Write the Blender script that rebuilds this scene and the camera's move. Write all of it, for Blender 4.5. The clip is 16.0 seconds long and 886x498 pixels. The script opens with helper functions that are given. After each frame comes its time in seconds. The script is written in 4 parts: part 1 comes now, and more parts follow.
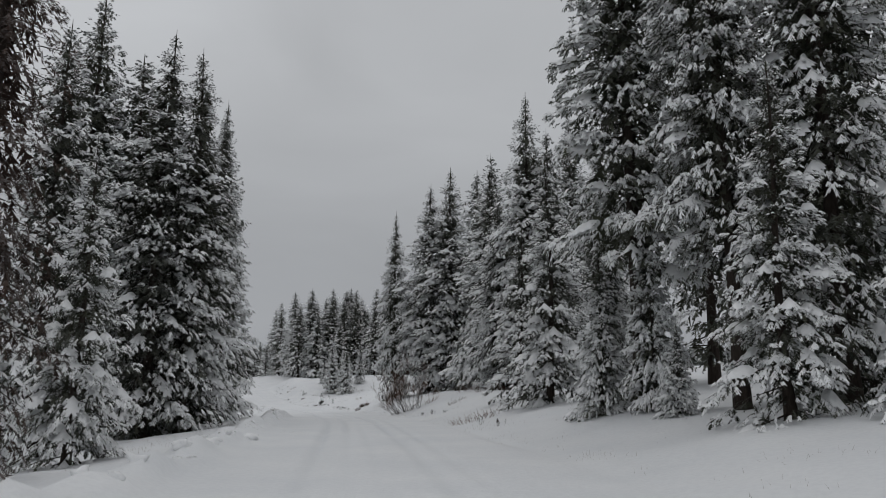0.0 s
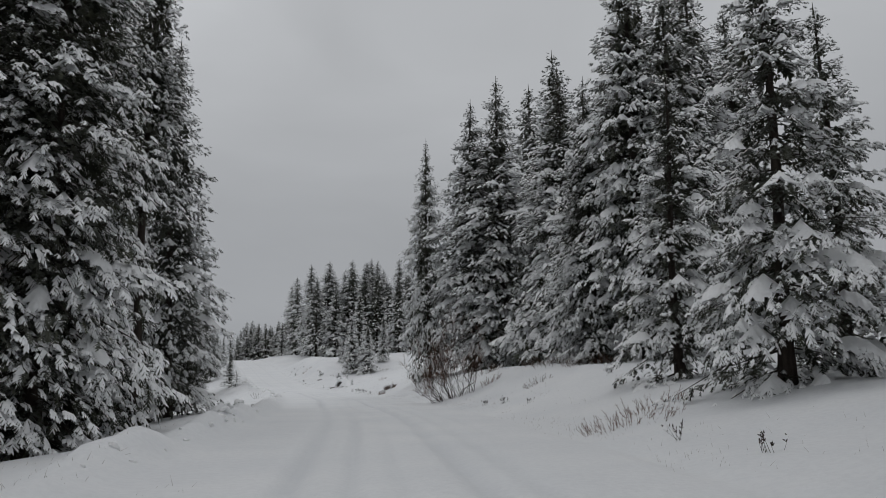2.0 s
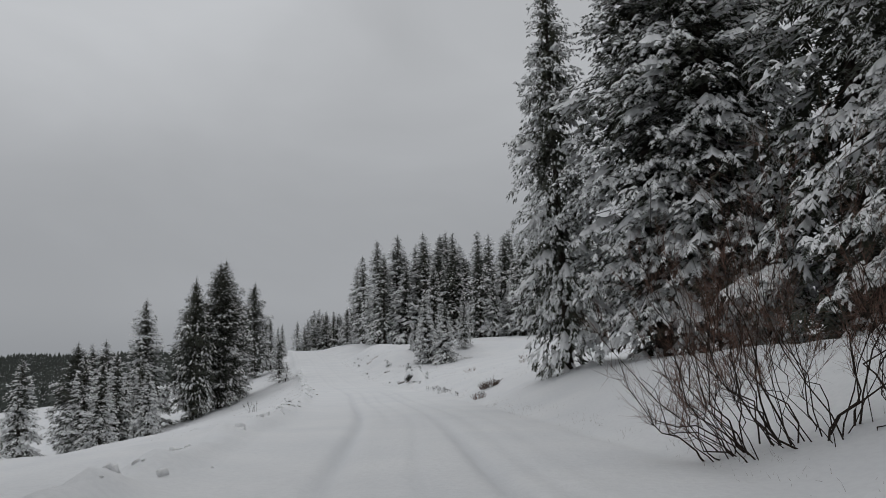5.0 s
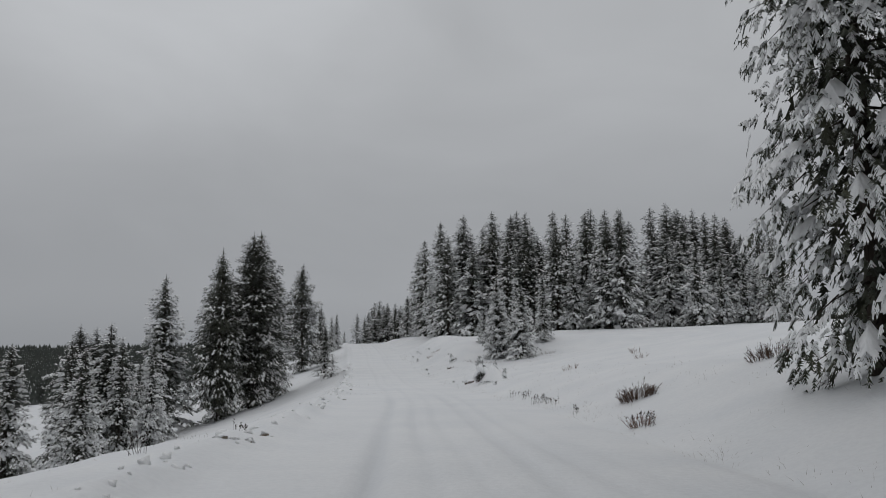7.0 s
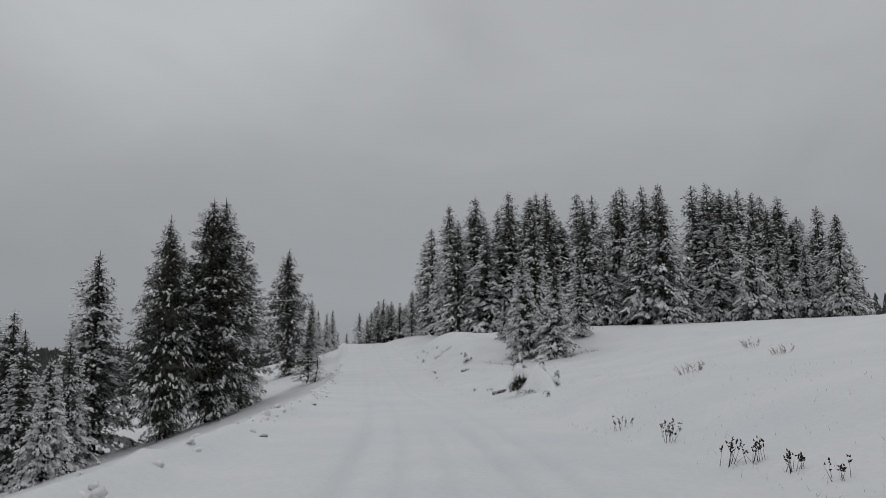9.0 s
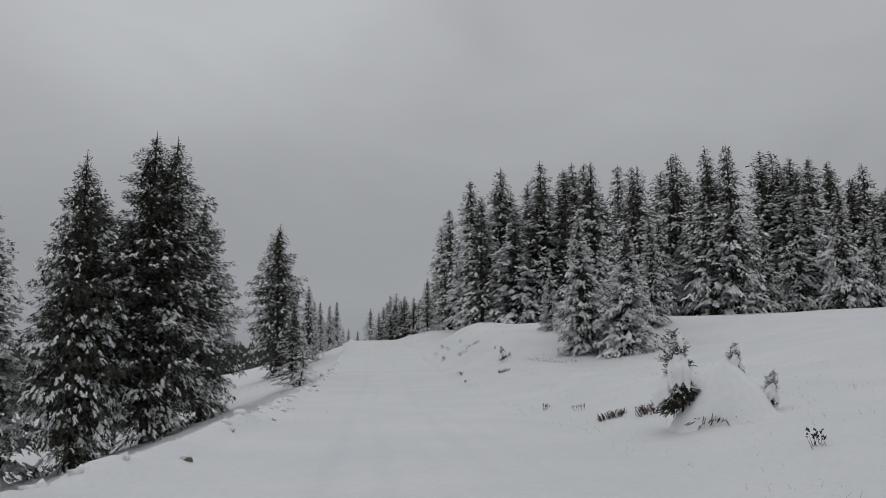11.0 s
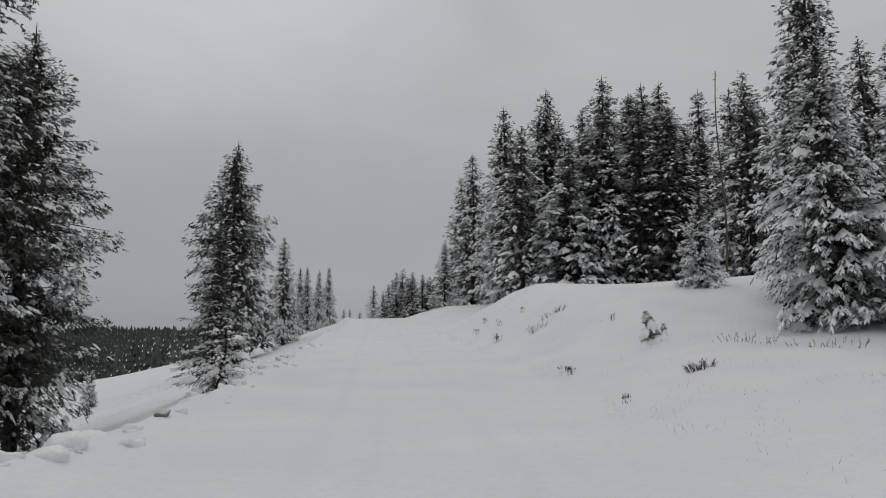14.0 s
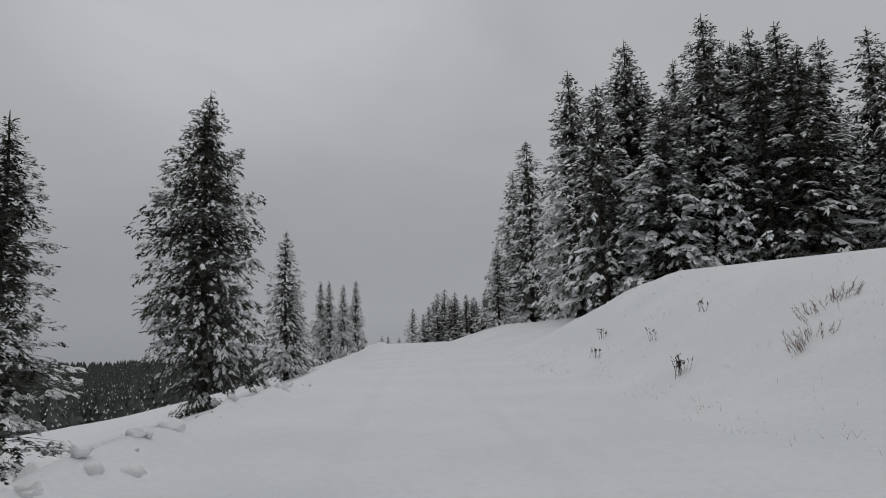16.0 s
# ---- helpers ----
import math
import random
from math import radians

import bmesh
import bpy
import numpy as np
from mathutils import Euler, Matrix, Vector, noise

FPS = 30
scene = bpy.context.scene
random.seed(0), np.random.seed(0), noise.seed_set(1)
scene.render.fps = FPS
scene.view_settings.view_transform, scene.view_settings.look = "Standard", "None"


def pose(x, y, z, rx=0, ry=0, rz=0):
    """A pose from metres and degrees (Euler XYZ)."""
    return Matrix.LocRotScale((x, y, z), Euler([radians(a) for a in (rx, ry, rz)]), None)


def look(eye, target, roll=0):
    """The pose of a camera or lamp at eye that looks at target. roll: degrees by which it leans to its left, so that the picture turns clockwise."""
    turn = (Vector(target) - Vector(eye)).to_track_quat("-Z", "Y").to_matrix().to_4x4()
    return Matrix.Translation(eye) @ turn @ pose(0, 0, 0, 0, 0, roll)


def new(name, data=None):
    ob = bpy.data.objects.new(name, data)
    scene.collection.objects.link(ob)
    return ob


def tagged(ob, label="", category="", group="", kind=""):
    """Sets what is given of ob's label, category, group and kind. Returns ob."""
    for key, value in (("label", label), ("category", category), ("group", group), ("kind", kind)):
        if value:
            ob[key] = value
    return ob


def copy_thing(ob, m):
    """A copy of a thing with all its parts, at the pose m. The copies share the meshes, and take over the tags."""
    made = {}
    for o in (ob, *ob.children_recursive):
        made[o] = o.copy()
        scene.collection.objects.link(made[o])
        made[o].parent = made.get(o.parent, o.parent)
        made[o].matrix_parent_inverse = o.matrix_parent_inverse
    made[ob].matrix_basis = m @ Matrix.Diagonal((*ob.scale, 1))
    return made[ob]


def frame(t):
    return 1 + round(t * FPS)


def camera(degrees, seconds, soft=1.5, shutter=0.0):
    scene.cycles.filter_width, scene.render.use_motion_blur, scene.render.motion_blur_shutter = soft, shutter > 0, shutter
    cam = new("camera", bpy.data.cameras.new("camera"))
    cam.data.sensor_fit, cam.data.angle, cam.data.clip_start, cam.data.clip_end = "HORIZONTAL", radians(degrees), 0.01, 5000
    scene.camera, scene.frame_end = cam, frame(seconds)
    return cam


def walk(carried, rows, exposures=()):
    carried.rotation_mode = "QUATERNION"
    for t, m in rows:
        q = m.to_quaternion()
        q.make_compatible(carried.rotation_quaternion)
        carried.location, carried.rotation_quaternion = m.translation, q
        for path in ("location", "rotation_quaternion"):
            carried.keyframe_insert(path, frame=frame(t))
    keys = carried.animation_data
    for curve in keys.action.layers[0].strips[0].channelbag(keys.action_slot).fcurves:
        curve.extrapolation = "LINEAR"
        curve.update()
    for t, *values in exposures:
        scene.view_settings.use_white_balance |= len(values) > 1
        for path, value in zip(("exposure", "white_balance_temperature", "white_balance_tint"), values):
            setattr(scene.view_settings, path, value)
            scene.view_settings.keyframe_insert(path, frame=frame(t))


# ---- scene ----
cam = camera(61.5, 16.0, soft=0.3)
METRES, EYE, TILT, LEAN, TURN = 150.0, 1.45, 11.0, 0.0, 0.0
ROWS = [
    (0.0, 0.0, 0.0, 0.0, -0.0, 0.0, -0.0),
    (0.5, -0.003, 0.03, -0.006, 0.75, 0.16, 0.83),
    (1.0, -0.0063, 0.0598, -0.0117, 1.37, -0.25, 1.12),
    (1.5, -0.0101, 0.091, -0.0179, 1.63, -1.08, 1.06),
    (2.0, -0.0139, 0.1212, -0.0239, 1.54, -1.57, 1.18),
    (2.5, -0.0182, 0.1518, -0.0298, 1.98, -1.91, 1.3),
    (3.0, -0.0226, 0.1821, -0.0358, 3.09, -2.29, 1.3),
    (3.5, -0.027, 0.2118, -0.0414, 3.82, -2.72, 1.36),
    (4.0, -0.0316, 0.2416, -0.0472, 4.59, -2.7, 1.8),
    (4.5, -0.0364, 0.272, -0.053, 5.52, -2.42, 2.7),
    (5.0, -0.0412, 0.3002, -0.0587, 6.92, -2.19, 3.18),
    (7.5, -0.0726, 0.4477, -0.0891, 12.2, -2.21, 3.06),
    (8.0, -0.0794, 0.476, -0.095, 12.01, -2.29, 2.94),
    (8.5, -0.0874, 0.507, -0.1011, 12.06, -2.05, 3.21),
    (9.0, -0.0954, 0.5363, -0.1072, 12.39, -1.91, 3.25),
    (11.5, -0.139, 0.684, -0.1368, 13.91, -1.92, 3.12),
    (12.0, -0.1489, 0.7126, -0.1426, 14.14, -2.2, 2.64),
    (12.5, -0.159, 0.7419, -0.1484, 14.0, -2.73, 2.56),
    (13.0, -0.1692, 0.7717, -0.1543, 13.53, -3.3, 2.59),
    (13.5, -0.1795, 0.8012, -0.1599, 13.34, -3.2, 2.62),
    (14.0, -0.1898, 0.8319, -0.1654, 13.89, -2.96, 2.86),
    (14.5, -0.1997, 0.8607, -0.1706, 14.63, -2.55, 3.51),
    (15.0, -0.21, 0.8913, -0.1759, 15.34, -2.01, 4.21),
    (15.5, -0.2201, 0.9215, -0.181, 15.92, -1.4, 4.53),
    (16.0, -0.2308, 0.9518, -0.1859, 16.8, -0.76, 4.71),
]
walk(cam, [(t, pose(0, 0, EYE, TILT, LEAN, TURN) @ pose(METRES * x, METRES * y, METRES * z, 90 + pitch, roll, yaw)) for t, x, y, z, yaw, pitch, roll in ROWS],
     exposures=[(0.0, 0.02), (4.5, 0.03), (8.0, -0.07), (11.5, -0.08), (12.9, -0.1), (13.4, 0.08), (14.6, 0.06), (16.0, -0.06)])

# ---- world and light: overcast, a veiled sun ahead and to the side of the road ----
SUN_AZ, SUN_EL = 33.0, 66.0
world = bpy.data.worlds.new("overcast_sky")
scene.world = world
world.use_nodes = True
wn, wl = world.node_tree.nodes, world.node_tree.links
wn.clear()


def node(nodes, kind, **values):
    n = nodes.new(kind)
    for key, value in values.items():
        n.inputs[key].default_value = value
    return n


sky = wn.new("ShaderNodeTexSky")
sky.sky_type = "NISHITA"
sky.sun_disc = False
sky.sun_elevation, sky.sun_rotation = radians(SUN_EL), radians(-SUN_AZ)
sky.dust_density, sky.air_density = 1.0, 1.0
sky_grey = wn.new("ShaderNodeRGBToBW")
wl.new(sky.outputs["Color"], sky_grey.inputs["Color"])
coord = wn.new("ShaderNodeTexCoord")
split = wn.new("ShaderNodeSeparateXYZ")
wl.new(coord.outputs["Generated"], split.inputs["Vector"])
ramp = wn.new("ShaderNodeValToRGB")
ramp.color_ramp.interpolation = "EASE"
stops = ramp.color_ramp.elements
stops[0].position, stops[0].color = 0.0, (0.258, 0.271, 0.289, 1)
stops[1].position, stops[1].color = 1.0, (0.63, 0.64, 0.655, 1)
mid_stop = stops.new(0.10)
mid_stop.color = (0.311, 0.323, 0.342, 1)
mid_stop = stops.new(0.42)
mid_stop.color = (0.415, 0.428, 0.447, 1)
wl.new(split.outputs["Z"], ramp.inputs["Fac"])
cloud_scale = wn.new("ShaderNodeMapping")
cloud_scale.inputs["Scale"].default_value = (1.0, 1.0, 2.2)
wl.new(coord.outputs["Generated"], cloud_scale.inputs["Vector"])
cloud = node(wn, "ShaderNodeTexNoise", Scale=2.6, Detail=5.0, Roughness=0.5, Distortion=0.5)
wl.new(cloud_scale.outputs["Vector"], cloud.inputs["Vector"])
cloud_range = node(wn, "ShaderNodeMapRange", **{"From Min": 0.3, "From Max": 0.7, "To Min": 0.94, "To Max": 1.07})
wl.new(cloud.outputs["Fac"], cloud_range.inputs["Value"])
veil = wn.new("ShaderNodeMix")
veil.data_type, veil.blend_type = "RGBA", "MULTIPLY"
veil.inputs["Factor"].default_value = 1.0
wl.new(ramp.outputs["Color"], veil.inputs["A"])
wl.new(cloud_range.outputs["Result"], veil.inputs["B"])
thin = wn.new("ShaderNodeMix")
thin.data_type = "RGBA"
thin.inputs["Factor"].default_value = 0.003
wl.new(veil.outputs["Result"], thin.inputs["A"])
wl.new(sky_grey.outputs["Val"], thin.inputs["B"])
facing = wn.new("ShaderNodeVectorMath")
facing.operation = "DOT_PRODUCT"
facing.inputs[1].default_value = (-math.sin(radians(SUN_AZ)) * 0.84, math.cos(radians(SUN_AZ)) * 0.84, 0.54)
wl.new(coord.outputs["Generated"], facing.inputs[0])
halo = node(wn, "ShaderNodeMapRange", **{"From Min": 0.93, "From Max": 1.0, "To Min": 0.0, "To Max": 0.16})
halo.interpolation_type = "SMOOTHSTEP"
wl.new(facing.outputs["Value"], halo.inputs["Value"])
wisp = wn.new("ShaderNodeMath")
wisp.operation = "MULTIPLY_ADD"
wisp.inputs[2].default_value = 1.0
wl.new(halo.outputs["Result"], wisp.inputs[0])
wl.new(cloud_range.outputs["Result"], wisp.inputs[1])
back = wn.new("ShaderNodeBackground")
wl.new(wisp.outputs["Value"], back.inputs["Strength"])
wl.new(thin.outputs["Result"], back.inputs["Color"])
wl.new(back.outputs["Background"], wn.new("ShaderNodeOutputWorld").inputs["Surface"])

sun = new("sun", bpy.data.lights.new("sun", "SUN"))
sun.data.energy, sun.data.angle, sun.data.color = 0.2, radians(60), (1.0, 0.98, 0.95)
az, el = radians(SUN_AZ), radians(SUN_EL)
toward = Vector((-math.sin(az) * math.cos(el), math.cos(az) * math.cos(el), math.sin(el)))
sun.matrix_world = look((0, 0, 60), Vector((0, 0, 60)) - toward)


# ---- materials ----
def material(name, rough=0.8, metal=0.0):
    m = bpy.data.materials.new(name)
    m.use_nodes = True
    n, l = m.node_tree.nodes, m.node_tree.links
    b = n["Principled BSDF"]
    b.inputs["Roughness"].default_value, b.inputs["Metallic"].default_value = rough, metal
    return m, n, l, b


def noise_tex(n, l, scale, detail=4.0, rough=0.55, where="Object"):
    c = n.new("ShaderNodeTexCoord")
    t = node(n, "ShaderNodeTexNoise", Scale=scale, Detail=detail, Roughness=rough)
    l.new(c.outputs[where], t.inputs["Vector"])
    return t


def ramped(n, l, source, low, high, lo=0.3, hi=0.7):
    r = n.new("ShaderNodeValToRGB")
    r.color_ramp.elements[0].position, r.color_ramp.elements[0].color = lo, (*low, 1)
    r.color_ramp.elements[1].position, r.color_ramp.elements[1].color = hi, (*high, 1)
    l.new(source, r.inputs["Fac"])
    return r


def bumped(n, l, b, source, strength, distance):
    k = node(n, "ShaderNodeBump", Strength=strength, Distance=distance)
    l.new(source, k.inputs["Height"])
    l.new(k.outputs["Normal"], b.inputs["Normal"])
    return k


def mixed(n, l, a, b, fac, blend="MIX"):
    k = n.new("ShaderNodeMix")
    k.data_type, k.blend_type = "RGBA", blend
    for source, slot in ((fac, "Factor"), (a, "A"), (b, "B")):
        if isinstance(source, (float, int)):
            k.inputs[slot].default_value = source
        elif isinstance(source, tuple):
            k.inputs[slot].default_value = (*source, 1)
        else:
            l.new(source, k.inputs[slot])
    return k


def upward(n, l, low, high):
    """How much a face looks up, from 0 to 1: where settled snow can lie."""
    g = n.new("ShaderNodeNewGeometry")
    s = n.new("ShaderNodeSeparateXYZ")
    l.new(g.outputs["Normal"], s.inputs["Vector"])
    r = node(n, "ShaderNodeMapRange", **{"From Min": low, "From Max": high})
    l.new(s.outputs["Z"], r.inputs["Value"])
    return r


def snow_ground():
    m, n, l, b = material("ground_snow", 0.62)
    fine = noise_tex(n, l, 9.0, 6.0, 0.62)
    wide = noise_tex(n, l, 0.35, 4.0, 0.55)
    tint = ramped(n, l, wide.outputs["Fac"], (0.73, 0.745, 0.765), (0.80, 0.808, 0.817), 0.3, 0.7)
    grain = ramped(n, l, fine.outputs["Fac"], (0.95, 0.95, 0.955), (1, 1, 1), 0.35, 0.6)
    fresh = mixed(n, l, tint.outputs["Color"], grain.outputs["Color"], 1.0, "MULTIPLY")
    pressed = n.new("ShaderNodeAttribute")
    pressed.attribute_name = "packed"
    share = n.new("ShaderNodeMath")
    share.operation = "MULTIPLY"
    share.inputs[1].default_value = 0.55
    l.new(pressed.outputs["Fac"], share.inputs[0])
    l.new(mixed(n, l, fresh.outputs["Result"], (0.53, 0.55, 0.585), share.outputs["Value"]).outputs["Result"], b.inputs["Base Color"])
    total = n.new("ShaderNodeMath")
    total.operation = "MULTIPLY_ADD"
    total.inputs[1].default_value = 3.0
    l.new(wide.outputs["Fac"], total.inputs[0])
    l.new(fine.outputs["Fac"], total.inputs[2])
    bumped(n, l, b, total.outputs["Value"], 0.35, 0.06)
    b.inputs["Specular IOR Level"].default_value = 0.25
    return m


def snow_lump():
    m, n, l, b = material("settled_snow", 0.7)
    fine = noise_tex(n, l, 7.0, 5.0, 0.6)
    l.new(ramped(n, l, fine.outputs["Fac"], (0.87, 0.878, 0.888), (0.92, 0.925, 0.93), 0.3, 0.65).outputs["Color"], b.inputs["Base Color"])
    bumped(n, l, b, fine.outputs["Fac"], 0.5, 0.05)
    b.inputs["Specular IOR Level"].default_value = 0.2
    return m


def needles(name, dark, light, frost):
    m, n, l, b = material(name, 0.75)
    clump = noise_tex(n, l, 1.1, 4.0, 0.6)
    green = ramped(n, l, clump.outputs["Fac"], dark, light, 0.32, 0.68)
    info = n.new("ShaderNodeObjectInfo")
    each = node(n, "ShaderNodeMapRange", **{"To Min": 0.75, "To Max": 1.25})
    l.new(info.outputs["Random"], each.inputs["Value"])
    own = mixed(n, l, green.outputs["Color"], each.outputs["Result"], 1.0, "MULTIPLY")
    speck = noise_tex(n, l, 14.0, 3.0, 0.65)
    cut = node(n, "ShaderNodeMapRange", **{"From Min": 0.42, "From Max": 0.62})
    l.new(speck.outputs["Fac"], cut.inputs["Value"])
    up = upward(n, l, 0.25, 0.95)
    both = n.new("ShaderNodeMath")
    both.operation = "MULTIPLY"
    l.new(up.outputs["Result"], both.inputs[0])
    l.new(cut.outputs["Result"], both.inputs[1])
    amount = n.new("ShaderNodeMath")
    amount.operation = "MULTIPLY"
    amount.inputs[1].default_value = frost
    l.new(both.outputs["Value"], amount.inputs[0])
    l.new(mixed(n, l, own.outputs["Result"], (0.72, 0.74, 0.76), amount.outputs["Value"]).outputs["Result"], b.inputs["Base Color"])
    bumped(n, l, b, speck.outputs["Fac"], 0.6, 0.03)
    b.inputs["Specular IOR Level"].default_value = 0.15
    return m


def barky(name, dark, light, scale=9.0):
    m, n, l, b = material(name, 0.9)
    c = n.new("ShaderNodeTexCoord")
    stretch = n.new("ShaderNodeMapping")
    stretch.inputs["Scale"].default_value = (1, 1, 0.25)
    l.new(c.outputs["Object"], stretch.inputs["Vector"])
    t = node(n, "ShaderNodeTexNoise", Scale=scale, Detail=6.0, Roughness=0.65)
    l.new(stretch.outputs["Vector"], t.inputs["Vector"])
    l.new(ramped(n, l, t.outputs["Fac"], dark, light, 0.3, 0.7).outputs["Color"], b.inputs["Base Color"])
    bumped(n, l, b, t.outputs["Fac"], 0.8, 0.04)
    b.inputs["Specular IOR Level"].default_value = 0.1
    return m


def rocky():
    m, n, l, b = material("rough_stone", 0.9)
    t = noise_tex(n, l, 6.0, 6.0, 0.65)
    stone = ramped(n, l, t.outputs["Fac"], (0.2, 0.165, 0.12), (0.42, 0.36, 0.28), 0.3, 0.7)
    up = upward(n, l, 0.25, 0.6)
    l.new(mixed(n, l, stone.outputs["Color"], (0.82, 0.83, 0.85), up.outputs["Result"]).outputs["Result"], b.inputs["Base Color"])
    bumped(n, l, b, t.outputs["Fac"], 0.9, 0.06)
    return m


SNOW = snow_ground()
LUMP = snow_lump()
GREEN = needles("spruce_needles", (0.024, 0.028, 0.020), (0.072, 0.074, 0.050), 0.2)
# distance haze painted in: paler, greyer needles and heavier frost than GREEN
HAZED_GREEN = needles("hazed_spruce_needles", (0.055, 0.062, 0.056), (0.105, 0.114, 0.102), 0.9)
BROWN = needles("dying_spruce_needles", (0.032, 0.022, 0.018), (0.070, 0.046, 0.036), 0.35)
BARK = barky("spruce_bark", (0.018, 0.014, 0.012), (0.062, 0.050, 0.042))
STEM = barky("shrub_stem_bark", (0.05, 0.03, 0.022), (0.15, 0.095, 0.07), 18.0)
TWIG = barky("shrub_twig_bark", (0.12, 0.07, 0.055), (0.27, 0.175, 0.14), 18.0)
DARK_STEM = barky("dark_stem_bark", (0.016, 0.012, 0.010), (0.060, 0.045, 0.036), 16.0)
STRAW = barky("dry_grass_straw", (0.065, 0.052, 0.036), (0.22, 0.175, 0.115), 20.0)
DEADWOOD = barky("grey_deadwood", (0.05, 0.045, 0.04), (0.17, 0.15, 0.13), 14.0)
STONE = rocky()


# ---- shapes ----
rng = np.random.default_rng(7)


def hermite(xs, ys):
    """A smooth curve through a few control values."""
    xs, ys = np.array(xs, float), np.array(ys, float)
    slope = np.gradient(ys, xs)

    def value(v):
        v = np.clip(np.asarray(v, float), xs[0], xs[-1])
        i = np.clip(np.searchsorted(xs, v) - 1, 0, len(xs) - 2)
        h = xs[i + 1] - xs[i]
        t = (v - xs[i]) / h
        return ((2 * t**3 - 3 * t**2 + 1) * ys[i] + (t**3 - 2 * t**2 + t) * h * slope[i]
                + (3 * t**2 - 2 * t**3) * ys[i + 1] + (t**3 - t**2) * h * slope[i + 1])

    return value


def grain2(x, y, seed=0):
    """Smooth value noise between -1 and 1 at unit scale."""
    x, y = np.asarray(x, float), np.asarray(y, float)
    ix, iy = np.floor(x), np.floor(y)
    fx, fy = x - ix, y - iy
    fx, fy = fx * fx * (3 - 2 * fx), fy * fy * (3 - 2 * fy)

    def hashed(a, b):
        h = np.sin(a * 127.1 + b * 311.7 + seed * 74.7) * 43758.5453
        return (h - np.floor(h)) * 2 - 1

    low = hashed(ix, iy) * (1 - fx) + hashed(ix + 1, iy) * fx
    high = hashed(ix, iy + 1) * (1 - fx) + hashed(ix + 1, iy + 1) * fx
    return low * (1 - fy) + high * fy


def soft2(x, y, seed=0):
    """Smooth noise with no grain along the axes."""
    return 0.75 * (grain2(0.81 * x + 0.59 * y, 0.81 * y - 0.59 * x, seed) + grain2(0.37 * x - 0.93 * y + 5.3, 0.37 * y + 0.93 * x, seed + 40))


def rise(a, b, v):
    t = np.clip((v - a) / (b - a), 0, 1)
    return t * t * (3 - 2 * t)


ROAD_X = hermite([-400, -60, 0, 23, 46, 68, 82, 104, 122, 145, 162, 180, 202, 225, 250, 300, 400, 900],
                 [30, 5.5, 0, -2.7, -6.2, -10.8, -14.3, -20.8, -26.8, -34.5, -40.5, -46.8, -54.6, -63, -72.5, -92, -130, -300])
ROAD_Z = hermite([-400, -60, 0, 46, 68, 104, 118, 131, 145, 160, 180, 205, 225, 242, 262, 300, 400, 900],
                 [0, 0, 0, -0.04, -0.3, -0.55, -0.63, -0.48, -0.1, 0.75, 2.1, 3.9, 5.2, 5.9, 6.1, 5.6, 4.5, 4.0])
BANK = hermite([-400, -20, 20, 35, 48, 56, 66, 80, 95, 114, 135, 148, 154, 160, 170, 178, 185, 192, 200, 208, 218, 250, 400],
               [0.9, 0.9, 1.0, 1.1, 1.5, 2.0, 2.0, 1.7, 1.5, 1.2, 1.0, 0.9, 1.4, 2.5, 3.3, 3.1, 2.0, 0.9, 0.8, 1.5, 1.7, 0.9, 0.5])
FIELD = hermite([-400, 0, 40, 70, 100, 120, 140, 150, 158, 170, 190, 210, 250, 400],
                [2.4, 2.6, 3.9, 3.6, 3.7, 4.2, 3.6, 2.7, 3.3, 3.4, 2.9, 1.9, 1.5, 1.0])
SLOPE = hermite([-400, 30, 60, 85, 110, 140, 170, 200, 240, 400], [0.12, 0.14, 0.16, 0.26, 0.37, 0.37, 0.32, 0.30, 0.3, 0.3])

SHELF = hermite([-400, 0, 45, 62, 72, 82, 92, 104, 120, 400], [4.8, 4.8, 5.2, 5.7, 5.5, 4.9, 4.2, 3.9, 3.8, 3.8])


def across(x, y):
    """Distance to the right of the road's driven line."""
    x, y = np.asarray(x, float), np.asarray(y, float)
    turn = (ROAD_X(y + 0.5) - ROAD_X(y - 0.5))
    return (x - ROAD_X(y)) / np.sqrt(1 + turn**2)


def tracks(x, y, d, wander):
    """How deep the snow is pressed by wheels, from 0 to 1."""
    deep = 0 * d
    for place, width, share in ((-0.9, 0.18, 0.95), (1.5, 0.18, 1.0), (-0.1, 0.14, 0.55), (0.55, 0.13, 0.3), (2.2, 0.16, 0.5), (2.9, 0.13, 0.2)):
        sway = wander * (1 + 1.6 * (1 - share))
        deep = deep + share * np.exp(-(((d - place - sway) / width) ** 2)) * np.clip(0.6 + 0.4 * soft2(y / 11.0, place * 7.0 + 0 * y, 9), 0.1, 1)
    worn = np.interp(y, [0, 22, 34, 92, 106, 170], [0.3, 0.6, 1.0, 1.0, 0.45, 0.3])
    return np.clip(deep * worn, 0, 1)


